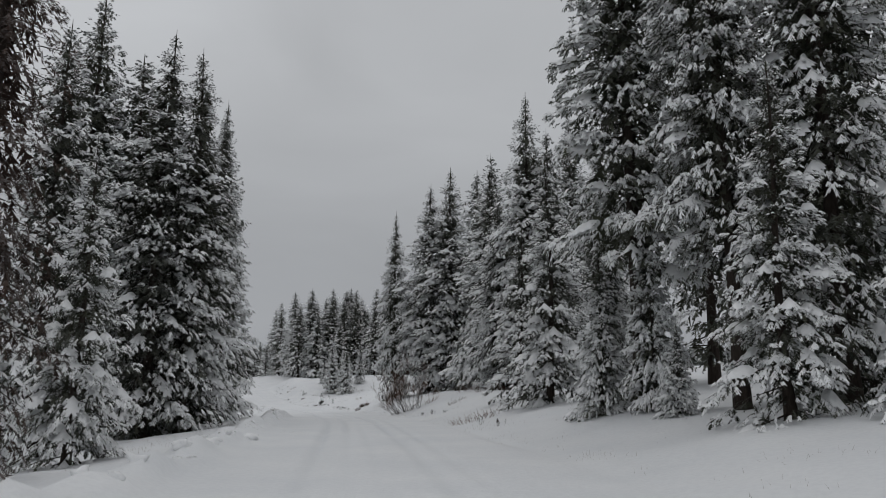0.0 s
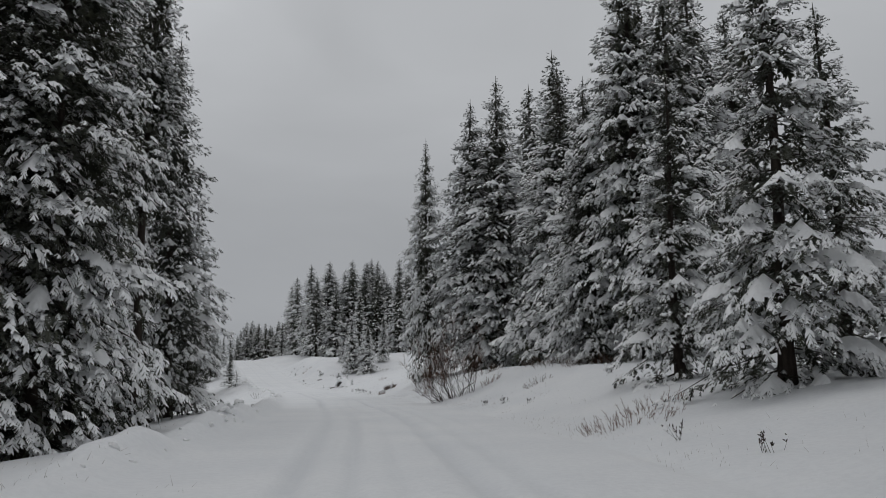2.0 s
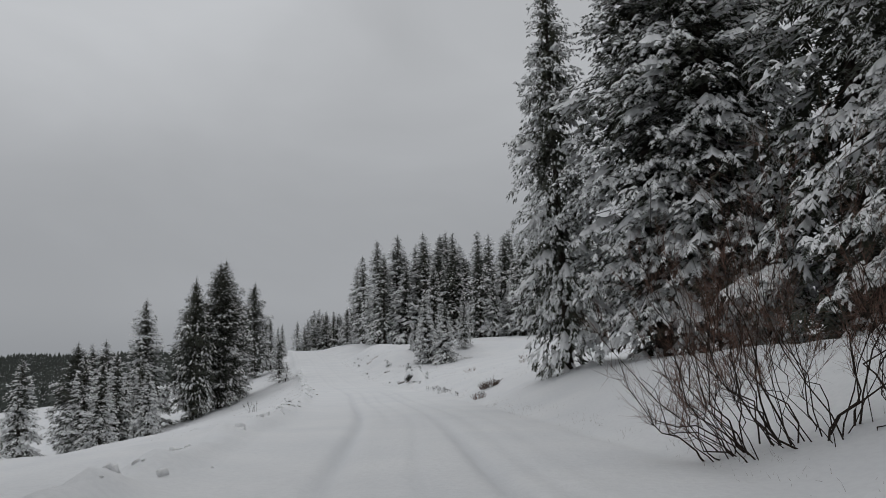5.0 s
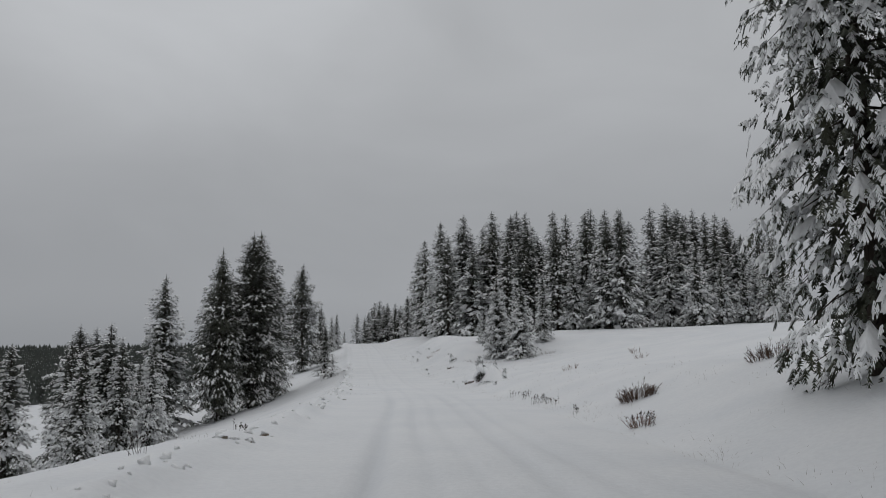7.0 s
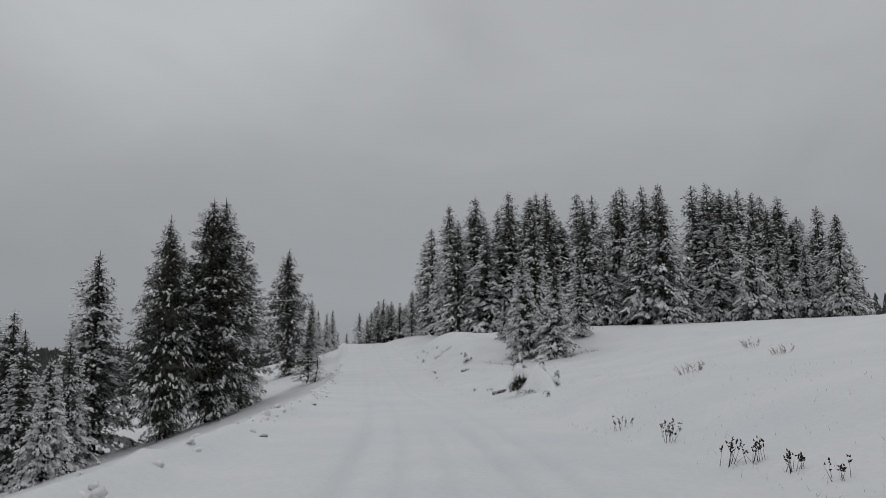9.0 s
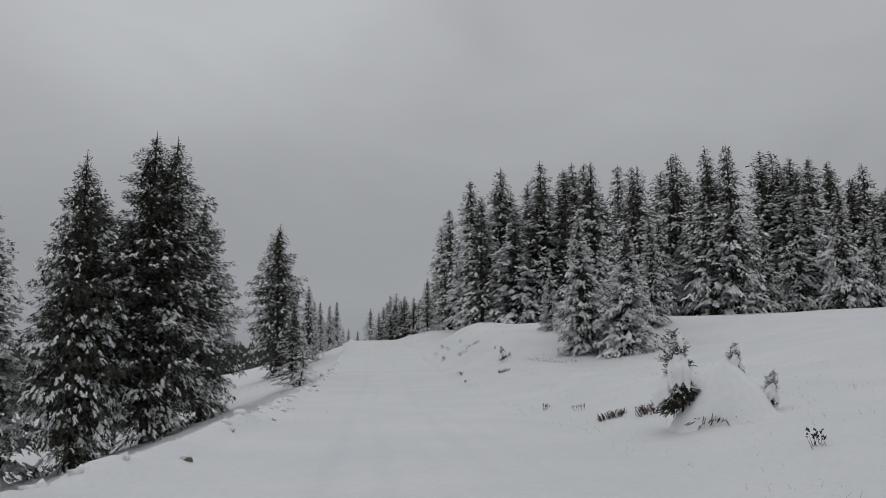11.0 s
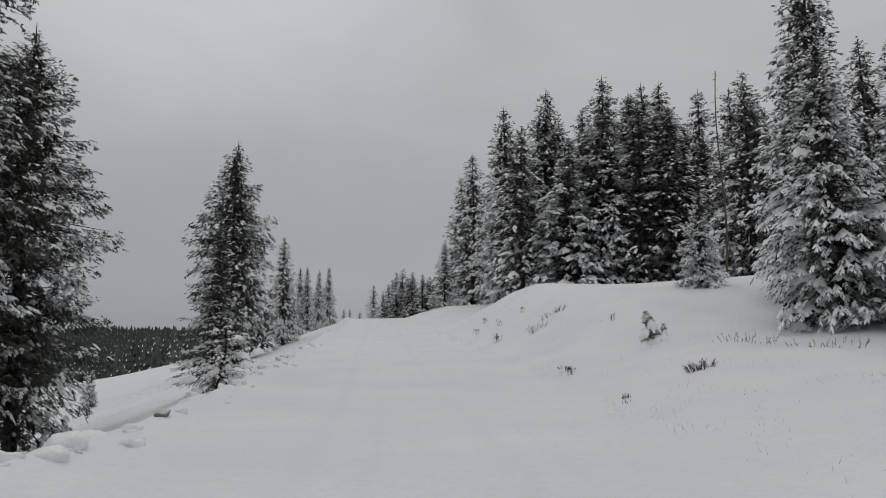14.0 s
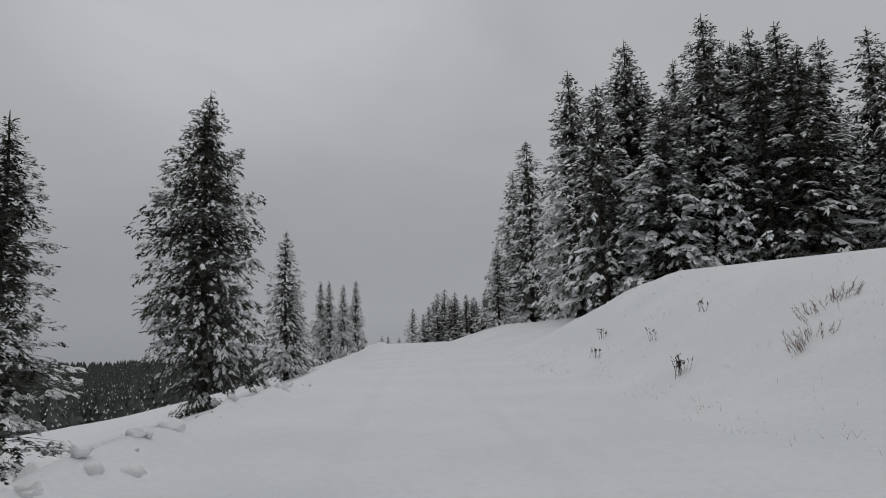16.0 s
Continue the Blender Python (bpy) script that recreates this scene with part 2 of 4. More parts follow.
def terrain(x, y):
    x, y = np.asarray(x, float), np.asarray(y, float)
    d = across(x, y)
    z = ROAD_Z(y)
    right = BANK(y) * rise(4.2, 10.5, d) ** 0.9 + (FIELD(y) - BANK(y)) * rise(9.5, 30, d) + 0.022 * np.clip(d - 28, 0, 260)
    out = np.clip(-d - SHELF(y), 0, None)
    deep = ROAD_Z(y) + 17.0
    left = -deep * (1 - np.exp(-SLOPE(y) * out / deep)) + 0.06 * np.clip(np.hypot(x + 20, y - 110) - 300, 0, 420) * rise(40, 120, out)
    crest = rise(240, 330, y)
    z = z + np.where(d > 0, right * (1 - 0.5 * crest), left)
    rough = rise(4.0, 7.0, np.abs(d + 0.4))
    z = z + rough * (0.10 * soft2(x / 2.3, y / 2.3, 1) + 0.05 * soft2(x / 0.8, y / 0.8, 2) + 0.22 * soft2(x / 9, y / 9, 3) * rise(6, 12, np.abs(d)))
    z = z + rise(60, 200, np.abs(d)) * (1.6 * grain2(x / 45, y / 45, 4))
    # the ploughed ridge along the valley side, broken into clods
    ridge = np.exp(-((d + 3.75 + 0.25 * grain2(y / 5, 0 * y, 5)) / 0.5) ** 2)
    z = z + ridge * np.interp(y, [0, 42, 60], [1.6, 1.6, 1.0]) * (0.25 + 0.16 * grain2(y / 1.3, d / 0.7, 6) + 0.06 * grain2(y / 0.35, d / 0.3, 7))
    # shallow furrow along the foot of the bank
    z = z - 0.09 * np.exp(-((d - 4.55 - 0.12 * grain2(y / 6, 0 * y, 12)) / 0.24) ** 2) * (0.6 + 0.5 * grain2(y / 3, 0 * y, 13))
    # wheel tracks, soft under fresh snow
    wander = 0.12 * grain2(y / 14, 0 * y, 8)
    z = z - 0.14 * tracks(x, y, d, wander)
    z = z + (1 - rough) * (0.008 * soft2(x / 0.6, y / 0.6, 10) + 0.018 * soft2(x / 2.4, y / 2.4, 11))
    return z


def ground_at(x, y):
    return float(terrain(np.array([x]), np.array([y]))[0])


def raw_mesh(name, verts, quads=None, tris=None, mat=None, smooth=True):
    """A mesh from arrays of corners, four-sided and three-sided faces."""
    quads = np.zeros((0, 4), np.int32) if quads is None else quads
    tris = np.zeros((0, 3), np.int32) if tris is None else tris
    me = bpy.data.meshes.new(name)
    me.vertices.add(len(verts))
    me.vertices.foreach_set("co", np.asarray(verts, np.float32).ravel())
    loops = np.concatenate([quads.ravel(), tris.ravel()]).astype(np.int32)
    me.loops.add(len(loops))
    me.loops.foreach_set("vertex_index", loops)
    totals = np.concatenate([np.full(len(quads), 4), np.full(len(tris), 3)]).astype(np.int32)
    me.polygons.add(len(totals))
    me.polygons.foreach_set("loop_start", np.concatenate([[0], np.cumsum(totals)[:-1]]).astype(np.int32))
    me.polygons.foreach_set("loop_total", totals)
    me.polygons.foreach_set("use_smooth", np.full(len(totals), smooth))
    me.update(calc_edges=True)
    if mat:
        me.materials.append(mat)
    return me


class Pile:
    """Collects pieces of geometry that become one mesh."""

    def __init__(self):
        self.verts, self.quads, self.tris, self.count = [], [], [], 0

    def add(self, verts, quads=None, tris=None):
        self.verts.append(verts.reshape(-1, 3))
        if quads is not None and len(quads):
            self.quads.append(quads + self.count)
        if tris is not None and len(tris):
            self.tris.append(tris + self.count)
        self.count += len(self.verts[-1])

    def mesh(self, name, mat, smooth=True):
        quads = np.concatenate(self.quads) if self.quads else None
        tris = np.concatenate(self.tris) if self.tris else None
        return raw_mesh(name, np.concatenate(self.verts), quads, tris, mat, smooth)


def cones(pile, base, way, length, radius, sides=3, rings=((0.0, 1.0),), sag=0.0, flat=1.0):
    """Tapered twigs: rings of the given share of the radius at the given share of the length, then a point."""
    n, k = len(base), len(rings)
    if n == 0:
        return
    side = np.cross(way, (0.0, 0.0, 1.0))
    side /= np.linalg.norm(side, axis=1, keepdims=True) + 1e-9
    top = np.cross(side, way)
    verts = np.empty((n, k * sides + 1, 3))
    angles = np.arange(sides) * 2 * np.pi / sides + np.pi / 2
    drop = np.array([0.0, 0.0, -1.0])
    length, radius = np.broadcast_to(length, n), np.broadcast_to(radius, n)
    sag = np.broadcast_to(sag, n)
    for r, (t, share) in enumerate(rings):
        mid = base + way * (length * t)[:, None] + drop * (sag * length * t * t)[:, None]
        for s, a in enumerate(angles):
            verts[:, r * sides + s] = mid + (side * np.cos(a) + top * np.sin(a) * flat) * (radius * share)[:, None]
    verts[:, -1] = base + way * length[:, None] + drop * (sag * length)[:, None]
    first = np.arange(n)[:, None] * (k * sides + 1)
    quads, tris = [], []
    for r in range(k - 1):
        for s in range(sides):
            e = (s + 1) % sides
            quads.append(np.array([r * sides + s, r * sides + e, (r + 1) * sides + e, (r + 1) * sides + s]) + first)
    for s in range(sides):
        tris.append(np.array([(k - 1) * sides + s, (k - 1) * sides + (s + 1) % sides, k * sides]) + first)
    pile.add(verts, np.concatenate(quads) if quads else None, np.concatenate(tris))


def tube(pile, points, radii, sides=7):
    """A bent, tapering stem along points."""
    points, radii = np.asarray(points, float), np.asarray(radii, float)
    n = len(points)
    way = np.gradient(points, axis=0)
    way /= np.linalg.norm(way, axis=1, keepdims=True) + 1e-9
    ref = np.where(np.abs(way[:, 2:3]) > 0.9, (1.0, 0.0, 0.0), (0.0, 0.0, 1.0))
    u = np.cross(way, ref)
    u /= np.linalg.norm(u, axis=1, keepdims=True) + 1e-9
    v = np.cross(way, u)
    a = np.arange(sides) * 2 * np.pi / sides
    verts = points[:, None] + radii[:, None, None] * (u[:, None] * np.cos(a)[None, :, None] + v[:, None] * np.sin(a)[None, :, None])
    i = np.arange(n - 1)[:, None] * sides
    s = np.arange(sides)[None]
    e = (s + 1) % sides
    quads = np.stack([i + s, i + e, i + sides + e, i + sides + s], -1).reshape(-1, 4)
    pile.add(verts, quads)


def part(name, mesh, parent, label="", kind=""):
    ob = new(name, mesh)
    ob.parent = parent
    return tagged(ob, label=label, kind=kind)


# ---- ground ----
def build_ground():
    rows = np.concatenate([np.linspace(-420, -40, 24), np.arange(-38, -4, 1.2), np.arange(-4, 60, 0.6), np.arange(60, 165, 0.75), np.arange(175, 262, 0.8), np.arange(263, 420, 5.0), np.linspace(425, 1500, 28)])
    half = np.concatenate([np.arange(0, 2.4, 0.1), np.arange(2.4, 6.0, 0.17), np.arange(6.2, 14, 0.5), np.arange(14.4, 36, 1.1), np.arange(37, 130, 4.5), np.linspace(135, 1100, 34)])
    cols = np.concatenate([-half[:0:-1], half])
    d, y = np.meshgrid(cols, rows)
    turn = ROAD_X(y + 0.5) - ROAD_X(y - 0.5)
    near = np.exp(-(d / 60.0) ** 2)
    x = ROAD_X(y) + d * np.sqrt(1 + (turn * near) ** 2)
    z = terrain(x, y)
    n, m = x.shape
    i = np.arange(n - 1)[:, None] * m
    j = np.arange(m - 1)[None]
    quads = np.stack([i + j, i + j + 1, i + m + j + 1, i + m + j], -1).reshape(-1, 4)
    me = raw_mesh("ground", np.stack([x, y, z], -1).reshape(-1, 3), quads, None, SNOW)
    packed = me.attributes.new("packed", "FLOAT", "POINT")
    dd = across(x, y)
    packed.data.foreach_set("value", tracks(x, y, dd, 0.12 * grain2(y / 14, 0 * y, 8)).astype(np.float32).ravel())
    ob = new("ground", me)
    tagged(ob, "fresh snow over a ploughed mountain road with faint wheel tracks", "snowy ground", kind="structure")


build_ground()


# ---- conifers ----
def spines(base, way, length, sag, m):
    """Bent lines of m steps from base along way, sinking towards their ends."""
    t = np.linspace(0, 1, m + 1)
    line = base[:, None] + way[:, None] * (length[:, None] * t)[..., None]
    line[..., 2] -= (sag * length)[:, None] * t**2
    return line


def sprays(leaf, white, spine, side, width, capped, thick, r):
    """Needle-clad sprays: fingers that sweep forward on both sides of a bent spine; the capped ones carry a lobed pad of snow."""
    n, k = spine.shape[:2]
    m = k - 1
    tm = (np.arange(m) + 0.5) / m
    prof = np.minimum(1, 0.55 + 1.2 * tm) * (1.1 - tm) ** 0.5
    ahead = spine[:, 1:] - spine[:, :-1]
    verts = np.empty((n, k + 2 * m, 3))
    verts[:, :k] = spine
    for s, sign in enumerate((-1, 1)):
        out = width[:, None] * prof * r.uniform(0.55, 1.25, (n, m))
        tip = spine[:, :-1] + ahead * r.uniform(0.7, 1.6, (n, m, 1)) + side[:, None] * (sign * out)[..., None]
        tip[..., 2] -= out * r.uniform(-0.25, 0.85, (n, m))
        verts[:, k + s * m:k + (s + 1) * m] = tip
    first = np.arange(n)[:, None] * (k + 2 * m)
    tris = [np.array([j, j + 1, k + j]) + first for j in range(m)] + [np.array([j + 1, j, k + m + j]) + first for j in range(m)]
    leaf.add(verts, None, np.concatenate(tris))
    c = np.nonzero(capped)[0]
    n = len(c)
    if n == 0:
        return
    t = np.linspace(0, 1, k)
    top = spine[c].copy()
    top[..., 2] += thick[c][:, None] * (1 - 0.6 * np.abs(2 * t - 0.9) ** 3) * r.uniform(0.7, 1.25, (n, k)) + 0.012
    snow = np.empty((n, k + 4 * m, 3))
    snow[:, :k] = top
    quads = []
    first = np.arange(n)[:, None] * (k + 4 * m)
    for s, sign in enumerate((-1, 1)):
        reach = r.uniform(0.68, 1.0, (n, m, 1))
        end = spine[c][:, :-1] + (verts[c][:, k + s * m:k + (s + 1) * m] - spine[c][:, :-1]) * reach
        end[..., 2] += 0.014 - 0.1 * thick[c][:, None]
        half = ahead[c] * 0.47
        at = k + 2 * s * m
        snow[:, at:at + m], snow[:, at + m:at + 2 * m] = end - half, end + half
        for j in range(m):
            face = [j, j + 1, at + m + j, at + j]
            quads.append(np.array(face if sign < 0 else face[::-1]) + first)
    white.add(snow, np.concatenate(quads))


def snow_on(pile, spine, side, width, thick, rows, r):
    """Settled snow along a bent spine: a rounded ridge with fingers that hang over on both sides."""
    n, k = spine.shape[:2]
    if n == 0:
        return
    count = 2 * (k - 1) + 1
    t = np.linspace(0, 1, count)
    at = t * (k - 1)
    lo = np.minimum(at.astype(int), k - 2)
    mid = spine[:, lo] + (spine[:, lo + 1] - spine[:, lo]) * (at - lo)[None, :, None]
    prof = np.minimum(1, 0.45 + 2.2 * t) * np.maximum(1.12 - t, 0.1) ** 0.5
    raise_ = thick[:, None] * (1 - 0.75 * np.abs(2 * t - 1) ** 3) * r.uniform(0.75, 1.2, (n, count))
    finger = np.arange(count) % 2 == 1
    ahead = (spine[:, -1] - spine[:, 0])[:, None] / count
    verts = np.empty((n, rows, count, 3))
    for row in range(rows):
        share = row / (rows - 1) * 2 - 1
        wide = width[:, None] * prof * np.where(finger, r.uniform(0.85, 1.3, (n, count)), r.uniform(0.4, 0.75, (n, count)))
        out = share * wide
        place = mid + side[:, None] * out[..., None] + ahead * (0.5 * abs(share) * finger)[None, :, None]
        place[..., 2] += raise_ * (1 - 0.95 * abs(share) ** 2.2) + 0.02 - 0.42 * np.abs(out) - (0.06 * thick[:, None] if abs(share) == 1 else 0)
        verts[:, row] = place
    first = np.arange(n)[:, None] * (rows * count)
    quads = []
    for row in range(rows - 1):
        for c in range(count - 1):
            a = row * count + c
            quads.append(np.array([a, a + 1, a + count + 1, a + count]) + first)
    pile.add(verts, np.concatenate(quads))


def spruce_parts(seed, height, reach, snow, detail, bare=0.06, droop=0.5, gaps=0.1, lush=1.0, taper=0.78, whorls=0, spread=1.0, slim=0.5, foot=0.66):
    """Piles for a spruce: trunk, branch wood, needle sprays, settled snow. detail 0 (far) to 3 (close by)."""
    r = np.random.default_rng(seed)
    trunk, wood, leaf, white = Pile(), Pile(), Pile(), Pile()
    t = np.linspace(0, 1, 10)
    lean = np.stack([0.10 * np.sin(t * 5 + seed), 0.10 * np.cos(t * 4 + seed), t * height], -1)
    lean[:, :2] -= lean[0, :2]
    thick = (0.011 * height + 0.03) * (1 - t) ** 0.8 + 0.008
    thick[0] *= 1.35
    if detail:
        tube(trunk, lean, thick, 9 if detail > 1 else 5)
    rows = whorls or (8, 34, 42, 46)[detail]
    spacing = height / rows
    each = (3, 6, 6, 6)[detail]
    levels = height * (bare + (0.965 - bare) * np.linspace(0, 1, rows) ** 0.8)
    hs = np.repeat(levels, each) + r.uniform(-0.55, 0.55, len(levels) * each) * spacing
    n = len(hs)
    up = np.clip(hs / height, 0, 0.985)
    az = np.tile(np.arange(each) * 2 * np.pi / each, rows) + np.repeat(r.uniform(0, 6.28, rows), each) + r.normal(0, 0.4, n)
    shape = ((1 - slim * up) * np.minimum(1, (1 - up) / 0.42) ** 0.78 if taper < 0.7 else (1 - up) ** taper) * np.minimum(1, (1 - up) / 0.09) ** 0.7 * np.minimum(1, foot + up * 2.2)
    lobes = 1 + 0.2 * grain2(az * 0.9 + seed, hs / (0.085 * height), seed) + 0.22 * grain2(az * 1.9 + seed, hs / (0.035 * height), seed + 3)
    long = reach * shape * lobes * r.uniform(0.82, 1.1, n) + 0.006 * height
    keep = r.random(n) > gaps * (1 - up)
    hs, up, az, long = hs[keep], up[keep], az[keep], long[keep]
    n = len(hs)
    every = np.arange(n)
    flatway = np.stack([np.cos(az), np.sin(az), 0 * az], -1)
    sideway = np.stack([-np.sin(az), np.cos(az), 0 * az], -1)
    rise0 = 0.4 * up**1.5 - 0.02 + r.uniform(-0.16, 0.16, n)
    fall = 0.72 * droop * (1.2 - 0.85 * up) * r.uniform(0.5, 1.4, n) + 0.05
    root = np.stack([np.interp(hs, lean[:, 2], lean[:, 0]), np.interp(hs, lean[:, 2], lean[:, 1]), hs], -1)

    def along(i, q):
        """Place on branch i at share q of its length: it sinks, then lifts at its tip."""
        zz = long[i] * (rise0[i] * q - fall[i] * q**2 + 0.3 * fall[i] * q**6)
        return root[i] + flatway[i] * (long[i] * q)[:, None] + np.stack([0 * zz, 0 * zz, zz], -1)

    def slope(i, q):
        go = along(i, np.minimum(q + 0.1, 1.1)) - along(i, np.maximum(q - 0.1, 0))
        return go / (np.linalg.norm(go, axis=1, keepdims=True) + 1e-9)

    def line(i, a, b, m):
        return np.stack([along(i, a + (b - a) * j / m) for j in range(m + 1)], 1)

    load = np.clip(snow * r.uniform(0.4, 1.7, n) * (1.28 - 0.6 * up), 0, 1.3)
    if detail == 0:
        tiers, points = 7, 8
        for k in range(tiers):
            low, apex = height * (0.03 + 0.84 * k / tiers), height * min(1.0, 0.03 + 0.84 * k / tiers + 0.27 - 0.01 * k)
            wide = reach * (1 - low / height) ** 0.85
            turn = np.arange(points) * 2 * np.pi / points + r.uniform(0, 6)
            rim = wide * np.where(np.arange(points) % 2, r.uniform(0.3, 0.6, points), r.uniform(0.75, 1.35, points))
            ring = np.stack([rim * np.cos(turn), rim * np.sin(turn), low - 0.25 * rim + r.uniform(-0.03, 0.03, points) * height], -1)
            tris = np.array([[j, (j + 1) % points, points] for j in range(points)])
            leaf.add(np.concatenate([ring, [[0, 0, apex]]]), None, tris)
            for j in np.nonzero(r.random(points) < snow)[0]:
                one, two = ring[j], ring[(j + 1) % points]
                tip = one * 0.72 + two * 0.08 + np.array([0, 0, apex]) * 0.2
                white.add(np.stack([one, one * 0.6 + two * 0.4, tip]) * (1.04, 1.04, 1.0) + (0, 0, 0.15), None, np.array([[0, 1, 2]]))
        return trunk, wood, leaf, white
    # branch wood in two lengths
    if detail > 1:
        for a, b, wide in ((0.0, 0.5, 1.0), (0.45, 0.97, 0.5))[:detail - 1]:
            s, e = along(every, np.full(n, a)), along(every, np.full(n, b))
            way = e - s
            span = np.linalg.norm(way, axis=1)
            cones(wood, s, way / (span[:, None] + 1e-9), span, (0.012 + 0.010 * long) * wide, 3)
    # dark hanging sprays close to the trunk
    inner = np.repeat(every, 3)
    q = r.uniform(0.05, 0.42, len(inner))
    here = along(inner, q) + sideway[inner] * (r.normal(0, 0.12, len(inner)) * long[inner])[:, None]
    way = flatway[inner] * 0.6 + sideway[inner] * r.normal(0, 0.5, (len(inner), 1)) - np.array([0, 0, 0.8])
    way /= np.linalg.norm(way, axis=1, keepdims=True)
    across_ = np.cross(way, (0.0, 0.0, 1.0))
    across_ /= np.linalg.norm(across_, axis=1, keepdims=True) + 1e-9
    full = np.clip(0.4 * long[inner], 0.06, 0.03 * height) * r.uniform(0.7, 1.2, len(inner))
    sprays(leaf, white, spines(here, way, full, 0.1 * np.ones(len(inner)), 3), across_, full * 0.5, np.zeros(len(inner), bool), full, r)
    # small sprays over each branch's flat, drooping fan; some hang straight down
    size = (0, 0.58, 0.42, 0.29)[detail] * (height / 20) ** 0.5
    count = np.maximum(6, np.round((0, 17, 30, 52)[detail] * lush * long / reach)).astype(int)
    i = np.repeat(every, count)
    q = r.random(len(i)) ** 0.7 * 0.9 + 0.05
    room = 0.33 * long[i] * (1 - 0.45 * q**2) * np.minimum(1, 0.5 + 2.0 * q)
    w = r.uniform(-1, 1, len(i)) * room
    here = along(i, q) + sideway[i] * w[:, None]
    hang = r.random(len(i)) < 0.22
    here[:, 2] += -0.3 * np.abs(w) - np.where(hang, 0.15, 0.0) * size + r.normal(-0.05, 0.3, len(i)) * size
    turn = np.clip(w / (room + 1e-6), -1, 1) * r.uniform(0.3, 1.1, len(i))
    way = slope(i, q) * (1, 1, 0.8) + sideway[i] * turn[:, None] + r.normal(0, 0.42, (len(i), 3)) * (1, 1, 0.7)
    way[:, 2] -= np.where(hang, r.uniform(0.4, 1.2, len(i)), r.uniform(-0.25, 0.35, len(i)) + 0.38 * q**2) * (1.1 - 0.75 * up[i])
    way /= np.linalg.norm(way, axis=1, keepdims=True)
    across_ = np.cross(way, (0.0, 0.0, 1.0))
    across_ /= np.linalg.norm(across_, axis=1, keepdims=True) + 1e-9
    spray = size * r.uniform(0.55, 1.2, len(i)) * np.clip(0.36 + 0.8 * long[i] / reach, 0.36, 1)
    sag = r.uniform(0.0, 0.4, len(i)) * (1.1 - up[i])
    patch = 0.5 + 0.5 * grain2(here[:, 0] * 1.3 + here[:, 2] * 1.9 + seed, here[:, 1] * 1.3 - here[:, 2] * 1.2, seed)
    even = min(max(snow, 0.25), 0.7)
    capped = (even * patch + (1 - even) * r.random(len(i)) < load[i] * (0.25 + 1.1 * q) * spread) & ~(hang & (r.random(len(i)) < 0.75))
    here[:, 2] += np.where(capped, 0.14, -0.16) * spray
    lines = spines(here, way, spray, sag, (0, 2, 3, 5)[detail])
    sprays(leaf, white, lines, across_, spray * (0, 0.56, 0.55, 0.54)[detail], capped, spray * (0.14 + 0.18 * np.clip(load[i], 0, 1)), r)
    # long lobed pads along the most loaded branches
    pad = np.nonzero((r.random(n) < (load - 0.55) * 1.6) & (long > 0.3 * reach * (1 - up)) & (long > 0.06 * height * 0.5))[0]
    a = r.uniform(0.3, 0.55, len(pad))
    cover = line(pad, a, np.minimum(a + r.uniform(0.25, 0.45, len(pad)), 0.97), (0, 2, 3, 4)[detail]) + (0, 0, 0.02)
    snow_on(white, cover, sideway[pad], np.clip(long[pad] * r.uniform(0.14, 0.28, len(pad)), 0.05, (0.03 if snow > 0.8 else 0.016) * height + 0.08), np.clip(0.13 * long[pad], 0.04, 0.2), 3, r)
    cones(leaf, np.array([[lean[-1, 0], lean[-1, 1], height * 0.955]]), np.array([[0.0, 0.02, 1.0]]), np.array([height * 0.045]), np.array([0.05]), 4)
    return trunk, wood, leaf, white


KINDS = {}


def grow(kind, name="spruce_tree"):
    """Build the first tree of a kind at the origin."""
    seed, height, reach, snow, detail, options, green, label = SPRUCES[kind]
    tree = new(name)
    trunk, wood, leaf, white = spruce_parts(seed, height, reach, snow, detail, **options)
    part("trunk", trunk.mesh("trunk", BARK), tree)
    if wood.verts:
        part("branch_wood", wood.mesh("branch_wood", BARK, False), tree, kind="stuff")
    part("crown", leaf.mesh("crown", green, False), tree, kind="stuff")
    if white.verts:
        part("snow", white.mesh("snow", LUMP), tree, "white settled snow on the branches", "stuff")
    tagged(tree, label, "spruce tree")
    return tree


